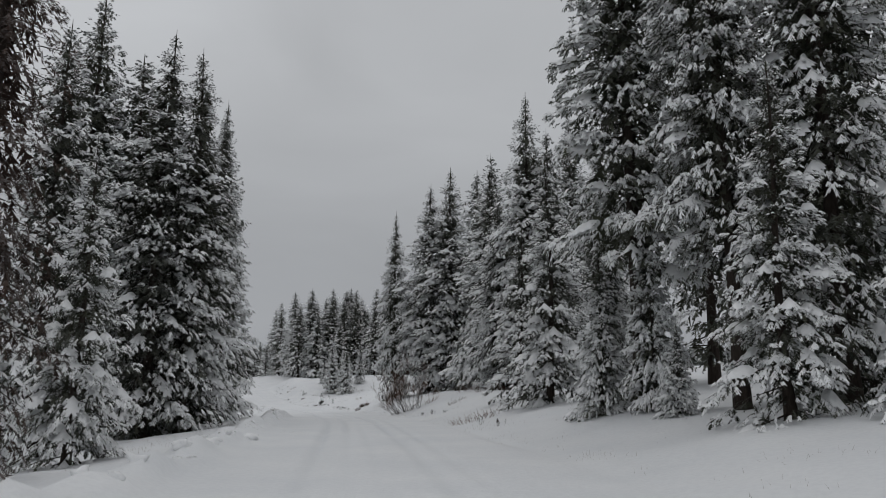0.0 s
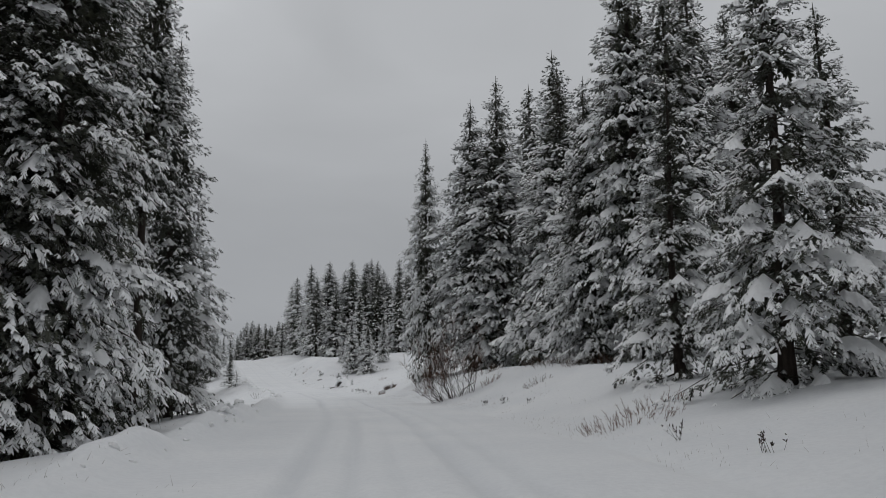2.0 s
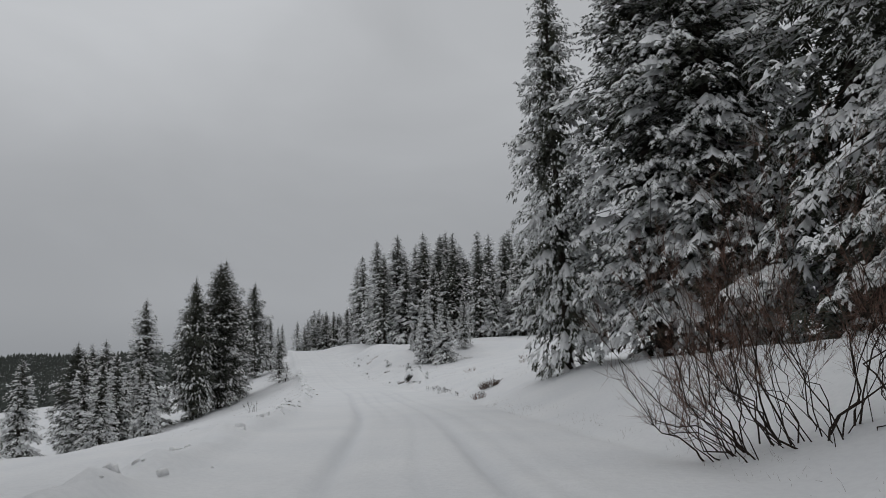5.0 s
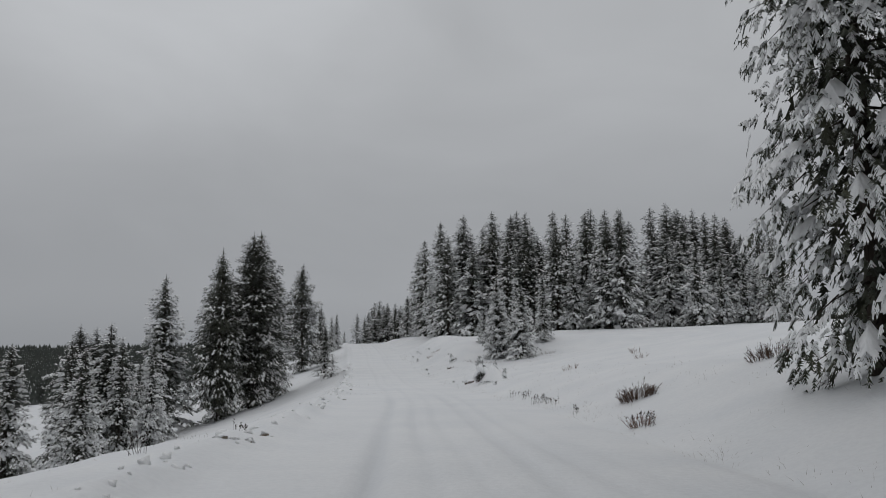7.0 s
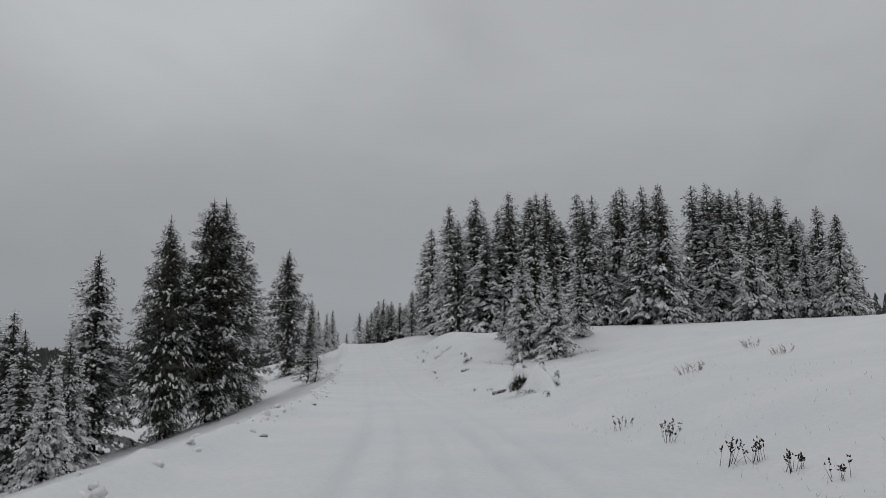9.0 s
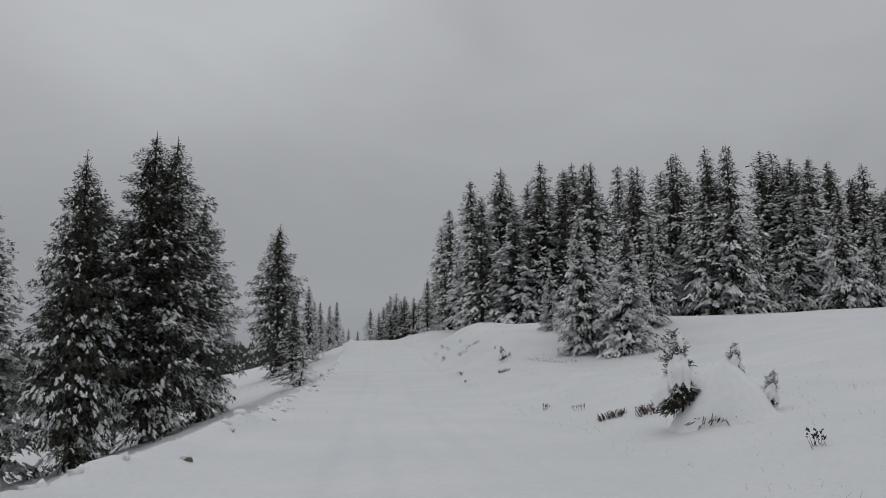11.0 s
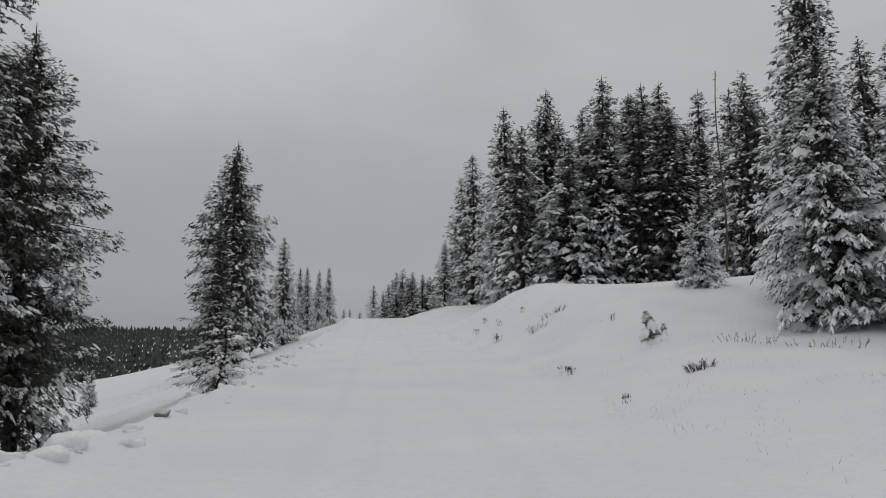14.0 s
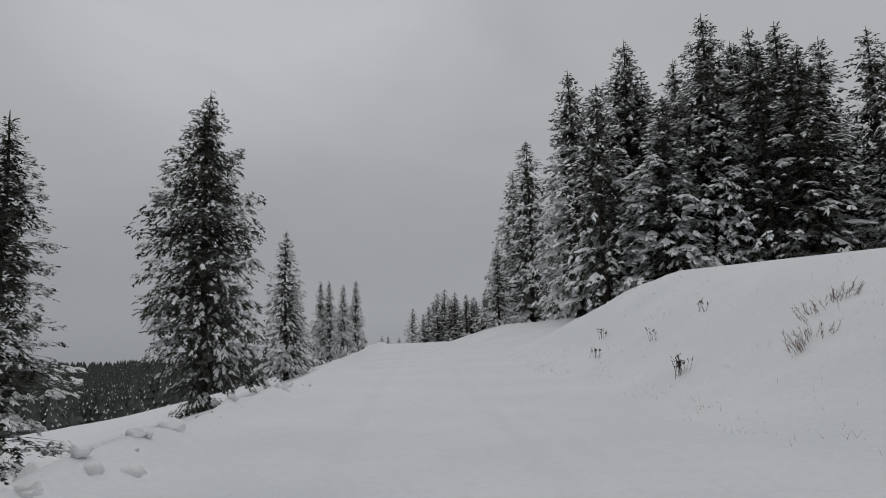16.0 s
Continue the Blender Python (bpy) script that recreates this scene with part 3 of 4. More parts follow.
DARK = "tall dark green spruce, lightly dusted with snow, standing in snow"
LADEN = "spruce with branches bent under thick fresh snow"
GROVE = "snow-dusted spruce in a dense grove on a snowy rise"
SPRUCES = {
    "near_a": (11, 20.0, 3.25, 0.54, 3, {"bare": 0.04, "droop": 0.72, "gaps": 0.1, "lush": 0.85, "taper": 0.58}, GREEN, DARK),
    "near_b": (12, 20.0, 3.25, 0.52, 3, {"bare": 0.045, "droop": 0.8, "gaps": 0.12, "lush": 0.85, "taper": 0.58}, GREEN, DARK),
    "bank_a": (16, 20.0, 3.25, 0.74, 3, {"bare": 0.04, "droop": 0.72, "gaps": 0.08, "lush": 0.85, "taper": 0.58}, GREEN, "tall spruce with snow on every bough, on the bank"),
    "bank_b": (17, 20.0, 3.25, 0.68, 3, {"bare": 0.045, "droop": 0.78, "gaps": 0.1, "lush": 0.85, "taper": 0.58}, GREEN, "tall spruce with snow on every bough, on the bank"),
    "bough": (14, 24.0, 3.4, 0.7, 3, {"bare": 0.2, "droop": 0.32, "gaps": 0.1, "lush": 1.0, "taper": 0.55}, GREEN, "tall spruce with bare lower trunk and snow-covered boughs"),
    "open": (13, 20.0, 3.3, 0.48, 3, {"bare": 0.07, "droop": 0.42, "gaps": 0.3, "lush": 0.8, "taper": 0.7}, GREEN, "tall open-branched spruce with dark trunk, dusted with snow"),
    "laden_a": (21, 12.0, 2.7, 0.9, 3, {"bare": 0.02, "droop": 0.5, "gaps": 0.02, "lush": 1.1, "taper": 0.85, "whorls": 26, "foot": 0.8, "spread": 0.8}, GREEN, LADEN),
    "laden_b": (22, 12.0, 2.7, 0.84, 3, {"bare": 0.02, "droop": 0.58, "gaps": 0.02, "lush": 1.1, "taper": 0.85, "whorls": 26, "foot": 0.8, "spread": 0.8}, GREEN, LADEN),
    "tall_a": (31, 20.0, 3.6, 0.66, 2, {"bare": 0.04, "droop": 0.65, "gaps": 0.06, "taper": 0.72}, GREEN, DARK),
    "tall_b": (32, 20.0, 3.6, 0.74, 2, {"bare": 0.04, "droop": 0.75, "gaps": 0.08, "taper": 0.72}, GREEN, DARK),
    "young_a": (41, 9.0, 2.3, 0.85, 2, {"bare": 0.02, "droop": 0.45, "gaps": 0.03, "lush": 1.0, "taper": 0.85, "foot": 0.92}, GREEN, "young spruce thickly covered with snow down to the ground"),
    "young_b": (42, 9.0, 2.3, 0.74, 2, {"bare": 0.02, "droop": 0.5, "gaps": 0.03, "lush": 1.0, "taper": 0.85, "foot": 0.92}, GREEN, "young spruce thickly covered with snow down to the ground"),
    "grove_a": (51, 24.0, 4.5, 0.66, 1, {"bare": 0.05, "droop": 0.62, "gaps": 0.05, "taper": 0.74}, GREEN, GROVE),
    "grove_b": (52, 24.0, 4.5, 0.7, 1, {"bare": 0.06, "droop": 0.72, "gaps": 0.08, "taper": 0.74}, GREEN, GROVE),
    "grove_c": (53, 24.0, 4.5, 0.56, 1, {"bare": 0.04, "droop": 0.45, "gaps": 0.1, "taper": 0.74}, GREEN, GROVE),
    "back_a": (54, 24.0, 4.5, 0.52, 1, {"bare": 0.1, "droop": 0.5, "gaps": 0.1, "lush": 0.5, "taper": 0.74}, GREEN, GROVE),
    "back_b": (55, 24.0, 4.5, 0.54, 1, {"bare": 0.1, "droop": 0.55, "gaps": 0.1, "lush": 0.5, "taper": 0.74}, GREEN, GROVE),
    "front": (56, 15.0, 3.0, 0.84, 1, {"bare": 0.02, "droop": 0.5, "gaps": 0.05, "lush": 0.9}, GREEN, "younger spruce with much snow at the front of the grove"),
    "valley_near": (62, 15.0, 3.2, 0.27, 3, {"bare": 0.03, "droop": 0.4, "gaps": 0.02, "lush": 1.6, "taper": 0.52, "slim": 0.25, "foot": 0.38}, GREEN, "dark spruce on the slope below the road, barely snowed"),
    "valley": (61, 15.0, 3.2, 0.27, 2, {"bare": 0.03, "droop": 0.4, "gaps": 0.02, "lush": 1.5, "taper": 0.55, "slim": 0.28, "foot": 0.38}, GREEN, "dark spruce on the slope below the road, barely snowed"),
    "leaning": (15, 20.0, 2.8, 0.5, 3, {"bare": 0.4, "droop": 0.6, "gaps": 0.25, "lush": 0.9, "taper": 0.6}, GREEN, "tall spruce with bare dark lower trunk beside the road"),
    "crest": (57, 16.0, 3.0, 0.55, 1, {"bare": 0.04, "droop": 0.5, "gaps": 0.05, "lush": 0.7, "taper": 0.72, "whorls": 20}, GREEN, "distant snow-dusted spruce behind the crest of the road"),
    "low_laden": (23, 2.7, 1.35, 0.97, 3, {"bare": 0.02, "droop": 0.75, "gaps": 0.0, "lush": 0.6, "taper": 0.7, "whorls": 8, "foot": 1.0}, GREEN, "low wide young spruce bowed under thick snow beside the road"),
    "brown": (71, 18.0, 2.6, 0.13, 3, {"bare": 0.03, "droop": 0.55, "gaps": 0.3, "lush": 0.6}, BROWN, "dying spruce with brown needles and bare twigs in snow"),
    "tiny": (81, 2.5, 0.62, 0.8, 2, {"bare": 0.03, "droop": 0.3, "gaps": 0.05, "lush": 0.8, "whorls": 16}, GREEN, "small spruce sapling dusted with snow beside the road"),
}


def spruce(kind, x, y, top, wide=1.0, group="", sink=0.1):
    """A spruce at x, y whose top is at the height top; wide scales its reach against its natural one."""
    base = ground_at(x, y) - sink
    tall = (top - base) / SPRUCES[kind][1]
    if kind in KINDS:
        tree = copy_thing(KINDS[kind], Matrix())
    else:
        tree = KINDS[kind] = grow(kind)
    spin = (x * 37.7 + y * 91.3) % 360
    tree.matrix_basis = pose(x, y, base, 0, 0, spin) @ Matrix.Diagonal((tall * wide, tall * wide, tall, 1))
    if group:
        tagged(tree, group=group)
    return tree


LEFT_NEAR = [("tall_a", -17.0, 39.3, 20.3, 1.25), ("near_b", -13.7, 35.2, 19.8, 1.0), ("near_a", -12.6, 36.5, 19.3, 0.95),
             ("near_a", -15.3, 51.6, 17.5, 1.02), ("tall_b", -13.4, 40.0, 18.5, 0.8), ("leaning", -13.8, 45.1, 20.0, 0.7), ("tall_a", -16.4, 48.5, 19.0, 0.6),
             ("tall_a", -18.6, 38.0, 23.5, 0.9), ("tiny", -13.4, 35.9, 2.1, 1.0), ("tall_a", -15.5, 29.0, 17.0, 0.9), ("tall_a", -20.0, 44.0, 19.0, 1.0)]
for kind, x, y, top, wide in LEFT_NEAR:
    spruce(kind, x, y, top, wide, "spruces on the valley side of the road")
spruce("laden_a", -8.9, 18.2, 8.0, 0.85, "spruces on the valley side of the road")
spruce("brown", -8.7, 13.4, 16.5, 0.75, "spruces on the valley side of the road")

RIGHT_NEAR = [("bough", 6.34, 23.9, 25.0, 0.86), ("bough", 8.0, 20.3, 23.0, 0.7), ("young_b", 6.5, 23.2, 7.4, 0.7), ("laden_b", 7.4, 16.2, 9.2, 1.0), ("open", 12.4, 34.5, 25.0, 0.8), ("laden_a", 10.6, 14.5, 11.0, 1.0), ("bank_b", 10.5, 19.5, 22.0, 0.85),
              ("laden_a", 5.0, 35.4, 12.8, 1.0), ("laden_b", 7.8, 38.3, 11.4, 1.0), ("laden_b", 4.3, 41.2, 11.0, 1.0), ("young_a", 6.5, 20.9, 3.4, 1.0),
              ("tall_a", 6.1, 26.8, 7.0, 1.0), ("tall_a", 13.0, 24.0, 23.0, 0.9), ("young_b", 5.2, 24.9, 6.4, 0.8)]
for kind, x, y, top, wide in RIGHT_NEAR:
    spruce(kind, x, y, top, wide, "spruces on the bank beside the road")

RIGHT_MID = [("bank_a", 6.3, 53.2, 24.0, 0.9), ("tall_a", 7.6, 52.0, 20.5, 0.9), ("bank_b", 4.3, 55.2, 16.4, 1.0), ("tall_a", 15.4, 65.4, 19.8, 1.0),
             ("bank_b", -5.0, 79.0, 21.0, 0.72), ("bank_b", -1.2, 77.0, 23.6, 1.1), ("bank_a", 1.0, 75.6, 25.0, 1.1), ("tall_a", 4.0, 80.0, 26.0, 1.0),
             ("bank_a", 4.0, 64.3, 20.7, 1.15), ("tall_b", 4.6, 71.0, 25.0, 1.1), ("tall_a", 9.0, 67.0, 24.0, 1.2), ("tall_a", 9.5, 74.0, 25.0, 1.2), ("young_b", 4.2, 57.8, 15.4, 0.8), ("bank_a", 9.6, 55.0, 23.0, 0.95), ("tall_a", 12.6, 57.5, 21.0, 1.0), ("young_a", 1.3, 74.5, 6.6, 0.7), ("young_b", 4.9, 74.2, 6.5, 0.8)]
for kind, x, y, top, wide in RIGHT_MID:
    spruce(kind, x, y, top, wide, "spruces on the bank beside the road")

GROVE_A = [(-42.8, 215, 30.6), (-50.5, 232, 29.6), (-53.7, 239, 28.0), (-53.0, 225.5, 16.0), (-37.3, 210.5, 31.0), (-33.0, 211, 28.5), (-31.0, 207, 30.5),
           (-26.7, 213.4, 31.6), (-28.1, 214.5, 31.1), (-24.5, 211.5, 30.8), (-19.8, 219.8, 32.5), (-17.0, 215, 30.7), (-17.9, 197.3, 26.1),
           (-12.8, 200.8, 28.2), (-11.8, 205.7, 29.8), (-9.2, 194.2, 27.0), (-6.7, 193, 27.0), (3.5, 219.8, 32.8), (8.1, 218.8, 31.0), (14.3, 230.5, 32.2), (-0.5, 206.3, 29.4), (4.9, 205.5, 27.5), (11.0, 209.0, 25.5), (18.5, 202.7, 20.0), (20.7, 202.5, 17.5), (22.4, 203.5, 12.5)]
for n, (x, y, top) in enumerate(GROVE_A):
    kind = ("grove_a", "grove_b", "grove_c")[n % 3]
    if -44 < x < -24 and y < 216:
        kind = ("tall_a", "tall_b")[n % 2]
    spruce(kind, x, y, top, 1.22 + 0.1 * math.sin(n * 2.3), "spruces of the grove")
spruce("grove_b", -26.0, 207.0, 13.3, 1.0, "spruces of the grove")

YOUNG = [("young_a", -22.2, 152.6, 11.0, 1.0), ("young_b", -19.4, 150.3, 9.8, 1.1), ("tall_a", -21.6, 156.8, 16.4, 1.0), ("young_b", -25.4, 161.3, 7.9, 1.0), ("tall_b", -17.5, 158.5, 12.0, 1.0)]
for kind, x, y, top, wide in YOUNG:
    spruce(kind, x, y, top, wide, "young spruces by the knoll")

VALLEY = [("valley", -60.3, 128.3, 5.4, 1.1), ("tall_b", -58.6, 128.4, 5.1, 1.35), ("tall_a", -56.5, 127.7, 5.5, 1.35), ("tall_a", -56.2, 136.6, 11.1, 1.3), ("tall_b", -54.3, 126.5, 4.0, 1.3), ("young_a", -47.6, 121.2, 1.8, 1.0), ("tall_b", -52.5, 129.0, 3.7, 1.2), ("tall_a", -47.0, 112.0, 2.6, 1.3), ("tall_b", -52.0, 117.0, 3.6, 1.3), ("young_b", -56.0, 132.2, 1.5, 1.0),
          ("valley", -49.3, 135.8, 13.6, 0.72), ("valley_near", -48.1, 140.7, 16.1, 0.98), ("valley_near", -49.2, 144.2, 16.9, 0.98), ("valley_near", -50.0, 149.7, 13.4, 0.95), ("valley", -51.0, 139.0, 12.5, 1.0),
          ("valley", -58.7, 180.0, 17.8, 0.95), ("grove_a", -59.3, 189.8, 11.4, 1.2), ("grove_b", -62.0, 196.0, 9.0, 1.2), ("tall_b", -64.0, 124.0, 3.5, 1.4), ("tall_a", -68.0, 121.0, 4.0, 1.4)]
for kind, x, y, top, wide in VALLEY:
    spruce(kind, x, y, top, wide, "spruces on the slope below the road")
for x, y, top in ((-70.7, 217.8, 11.9), (-69.4, 217.2, 11.8), (-67.0, 215.3, 11.1), (-67.3, 219.1, 12.0)):
    spruce("front", x, y, top, 0.9, "spruces on the slope below the road")
spruce("low_laden", -43.0, 151.6, 2.1, 1.15, "spruces on the slope below the road")
spruce("open", -45.0, 154.6, 5.9, 1.5, "spruces on the slope below the road")
spruce("tiny", -63.7, 170.6, -0.4, 1.0, "spruces on the slope below the road")


# fill of the grove behind and before its front row
fill = np.random.default_rng(5)
for n in range(56):
    u = fill.random()
    x = -40 + 64 * u
    y = 200 + 10 * abs(u - 0.35) + fill.uniform(2, 34)
    if n < 13:
        y = 196 + 14 * u + fill.uniform(-5, 3) if u > 0.42 else 206 + fill.uniform(-3, 3)
        top = ground_at(x, y) + fill.uniform(11, 18)
    else:
        top = ground_at(x, y) + fill.uniform(19, 25) - 9 * max(0, u - 0.8) / 0.2
    spruce(("back_a", "back_b")[n % 2] if n >= 13 else "front", x, y, top, fill.uniform(1.25, 1.55), "spruces of the grove")
for n in range(9):
    x, y = -15.0 + 4.1 * n, 195.5 + 2.2 * math.sin(n * 2.1) + 0.35 * n
    spruce("front", x, y, ground_at(x, y) + 12.5 + 2.6 * math.sin(n * 1.7), 1.05, "spruces of the grove")


def far_wood(name, label, places, snow=0.5):
    """Many distant spruces as one wood, with the haze painted into their needle colour."""
    leaf, white = Pile(), Pile()
    shapes = []
    for seed in range(6):
        one = spruce_parts(300 + seed, 16.0, 3.5, snow, 0)
        shapes.append([(np.concatenate(p.verts), np.concatenate(p.tris)) for p in one[2:]])
    r = np.random.default_rng(len(places))
    for x, y, tall in places:
        base = ground_at(x, y) - 0.2
        spin, pick = r.uniform(0, 6.28), int(r.integers(0, 6))
        turn = np.array([[math.cos(spin), -math.sin(spin), 0], [math.sin(spin), math.cos(spin), 0], [0, 0, 1]])
        for pile, (verts, tris) in zip((leaf, white), shapes[pick]):
            pile.add((verts * tall / 16.0) @ turn.T + (x, y, base), None, tris)
    wood = tagged(new(name), label, "forest", kind="stuff")
    part("crown", leaf.mesh("crown", HAZED_GREEN, False), wood, kind="stuff")
    part("snow", white.mesh("snow", LUMP), wood, kind="stuff")


r = np.random.default_rng(21)
valley_wood = []
while len(valley_wood) < 6000:
    far, turn = math.sqrt(r.uniform(215**2, 700**2)), math.radians(r.uniform(27, 52))
    far += 12 * math.sin(turn * 40) + 8 * math.sin(turn * 95)
    valley_wood.append((-20 - far * math.sin(turn), 110 + far * math.cos(turn), r.uniform(7, 12) + 0.004 * far))
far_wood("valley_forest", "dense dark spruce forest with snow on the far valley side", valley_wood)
for n in range(72):
    u = n / 71
    spruce("crest", -101 + 30 * u + 4 * math.sin(n * 3.1), 332 + 30 * ((n * 0.37) % 1) - 4 * u, ground_at(-101 + 30 * u, 340) + 14.5 + 3.2 * math.sin(n * 1.7) + 1.8 * math.sin(n * 4.9) + 3 * u, 1.4, "spruces behind the crest of the road")
for x, y, tall in ((-130, 388, 11.5), (-133, 390, 12.5), (-127, 391, 11)):
    spruce("crest", x, y, ground_at(x, y) + tall, 1.2, "spruces behind the crest of the road")
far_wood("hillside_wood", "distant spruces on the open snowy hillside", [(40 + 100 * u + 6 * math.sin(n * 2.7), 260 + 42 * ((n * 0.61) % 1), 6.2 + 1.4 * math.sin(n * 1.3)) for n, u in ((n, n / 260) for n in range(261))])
spruce("front", 37.7, 94.9, 12.2, 0.9, "spruces on the open hillside")
spruce("front", 39.0, 94.4, 10.5, 0.9, "spruces on the open hillside")


# ---- shrubs, weeds and grass ----
def stem_mesh(name, r, base, way, height, thick, twigs, mat, bend=0.25, crook=0.03, parts=False):
    """One woody stem that bends upward, with thinner twigs on its upper part."""
    pile = Pile()
    fine_pile = Pile() if parts else pile
    t = np.linspace(0, 1, 9 if parts else 5)
    line = base + np.outer(t * height, way) + np.outer(t**2 * height * bend, (0, 0, 1))
    line += np.cumsum(r.normal(0, crook, line.shape), axis=0) * height * np.minimum(1, 3 * t)[:, None]
    tube(pile, line, thick * (1 - 0.82 * t**0.8) + 0.002, 5 if parts else 3)
    n = twigs
    f = r.uniform(0.4 if parts else 0.22, 0.98, n)
    start = np.stack([np.interp(f, t, line[:, c]) for c in range(3)], -1)
    go = way + r.normal(0, 0.75 if parts else 0.65, (n, 3)) + (0, 0, 0.35)
    go /= np.linalg.norm(go, axis=1, keepdims=True)
    long = height * r.uniform(0.12, 0.36, n) * (1.15 - 0.5 * f)
    cones(pile, start, go, long, 0.003 + thick * 0.2, 3, ((0.0, 1.0), (0.5, 0.6)), sag=-0.25)
    m = n * (7 if parts else 3)
    k = r.integers(0, n, m)
    g = r.uniform(0.25, 1.0, m)
    start = start[k] + go[k] * (long[k] * g)[:, None] + np.outer(0.25 * long[k] * g * g, (0, 0, 1))
    fine = go[k] + r.normal(0, 0.7, (m, 3)) + (0, 0, 0.2)
    fine /= np.linalg.norm(fine, axis=1, keepdims=True)
    cones(fine_pile, start, fine, height * r.uniform(0.06, 0.22, m), 0.003 if parts else 0.0021, 3, sag=-0.2)
    if parts:
        return pile.mesh(name, mat, False), fine_pile.mesh("twig_spray", TWIG, False)
    return pile.mesh(name, mat, False)


def willow(x, y, height, count, label, spread=(1.5, 0.9), thick=0.022, twigs=14, seed=1, lean=0.4, mat=None, crook=0.03):
    """A leafless shrub of many stems that fan out of the snow."""
    r = np.random.default_rng(seed)
    ob = tagged(new("shrub"), label, "shrub")
    ob.matrix_basis = pose(x, y, ground_at(x, y))
    for n in range(count):
        u, v = r.uniform(-1, 1), r.uniform(-1, 1)
        bx, by = spread[0] * u * 0.6, spread[1] * v * 0.6
        base = np.array([bx, by, ground_at(x + bx, y + by) - ground_at(x, y) - 0.05])
        way = np.array([lean * u + r.normal(0, 0.24) - 0.1, lean * 0.7 * v + r.normal(0, 0.24), 1.0])
        way /= np.linalg.norm(way)
        part("stem", stem_mesh("stem", r, base, way, height * r.uniform(0.55, 1.08), thick * r.uniform(0.5, 1.2), twigs, mat or STEM, crook=crook), ob)


def large_willow(x, y, height, seed):
    """A big shrub: crooked stems in clumps, sprawling towards the road and bending up, with fine twigs on top."""
    r = np.random.default_rng(seed)
    ob = tagged(new("shrub"), "large leafless willow shrub with dark crooked stems and reddish twigs", "shrub")
    ob.matrix_basis = pose(x, y, ground_at(x, y))
    for cx, cy, tilt, count, share in ((-0.8, -0.2, -1.7, 4, 0.55), (-0.6, 0.0, -1.0, 7, 0.8), (-0.35, 0.05, -0.6, 11, 0.95), (-0.02, 0.15, -0.35, 12, 1.05), (0.35, 0.0, -0.12, 10, 1.1), (0.7, 0.1, 0.04, 6, 1.1), (1.0, 0.0, 0.12, 4, 1.05)):
        for _ in range(count):
            bx, by = cx + r.normal(0, 0.13), cy - 0.75 * cx + r.normal(0, 0.25)
            base = np.array([bx, by, ground_at(x + bx, y + by) - ground_at(x, y) - 0.06])
            way = np.array([tilt + r.normal(0, 0.3), r.normal(-0.05, 0.35), 0.9])
            way /= np.linalg.norm(way)
            stem, twig = stem_mesh("stem", r, base, way, share * height * r.uniform(0.5, 1.0), 0.0145 * r.uniform(0.35, 1.25), 12, DARK_STEM, r.uniform(0.15, 0.8), 0.06, True)
            part("twig_spray", twig, part("stem", stem, ob), kind="stuff")


large_willow(-2.85, 57.2, 2.6, 3)
LOW = "low leafless shrub with thin brown twigs in snow"
HALF = "low dense twiggy shrub half buried in snow"
BRUSH = "dry brush along the top of the snowy bank"
for seed, (x, y, tall, count, wide, label) in enumerate((
        (1.4, 35.3, 0.36, 44, 1.5, LOW), (2.4, 36.8, 0.32, 30, 1.2, LOW), (-9.04, 87.4, 0.34, 110, 0.65, HALF), (-9.2, 82.0, 0.26, 40, 0.35, LOW), (-5.4, 86.5, 0.34, 80, 0.8, HALF),
        (-19.9, 119.2, 0.17, 80, 0.45, HALF), (-18.8, 118.8, 0.18, 130, 0.75, HALF), (2.3, 54.6, 0.42, 46, 1.8, BRUSH), (3.4, 51.6, 0.42, 46, 1.8, BRUSH), (1.9, 57.3, 0.4, 40, 1.6, BRUSH),
        (-1.2, 61.8, 0.5, 36, 1.5, BRUSH), (-16.4, 150.6, 0.28, 30, 1.2, BRUSH), (-23.4, 148.8, 0.2, 26, 1.6, BRUSH), (-32.4, 159.7, 0.3, 22, 0.5, LOW), (-31.9, 160.9, 0.25, 34, 0.8, LOW), (-26.9, 146.2, 0.2, 50, 0.5, HALF), (-25.3, 150.2, 0.2, 34, 1.6, BRUSH), (-11.9, 107.3, 0.3, 20, 0.5, LOW), (-7.8, 120.5, 0.35, 20, 0.5, LOW), (-7.6, 114.4, 0.3, 22, 0.7, LOW), (19.0, 189.0, 0.8, 70, 3.2, BRUSH), (23.5, 188.0, 0.8, 60, 2.6, BRUSH),
        (-0.9, 56.2, 0.3, 30, 0.6, LOW), (0.9, 50.3, 0.24, 30, 0.9, BRUSH))):
    dense = label == HALF
    willow(x, y, tall, count, label, (wide, wide * 0.6), 0.0038 if dense else 0.003, 16 if dense else 9, 10 + seed, 0.9, TWIG if label == LOW else STEM, 0.09)


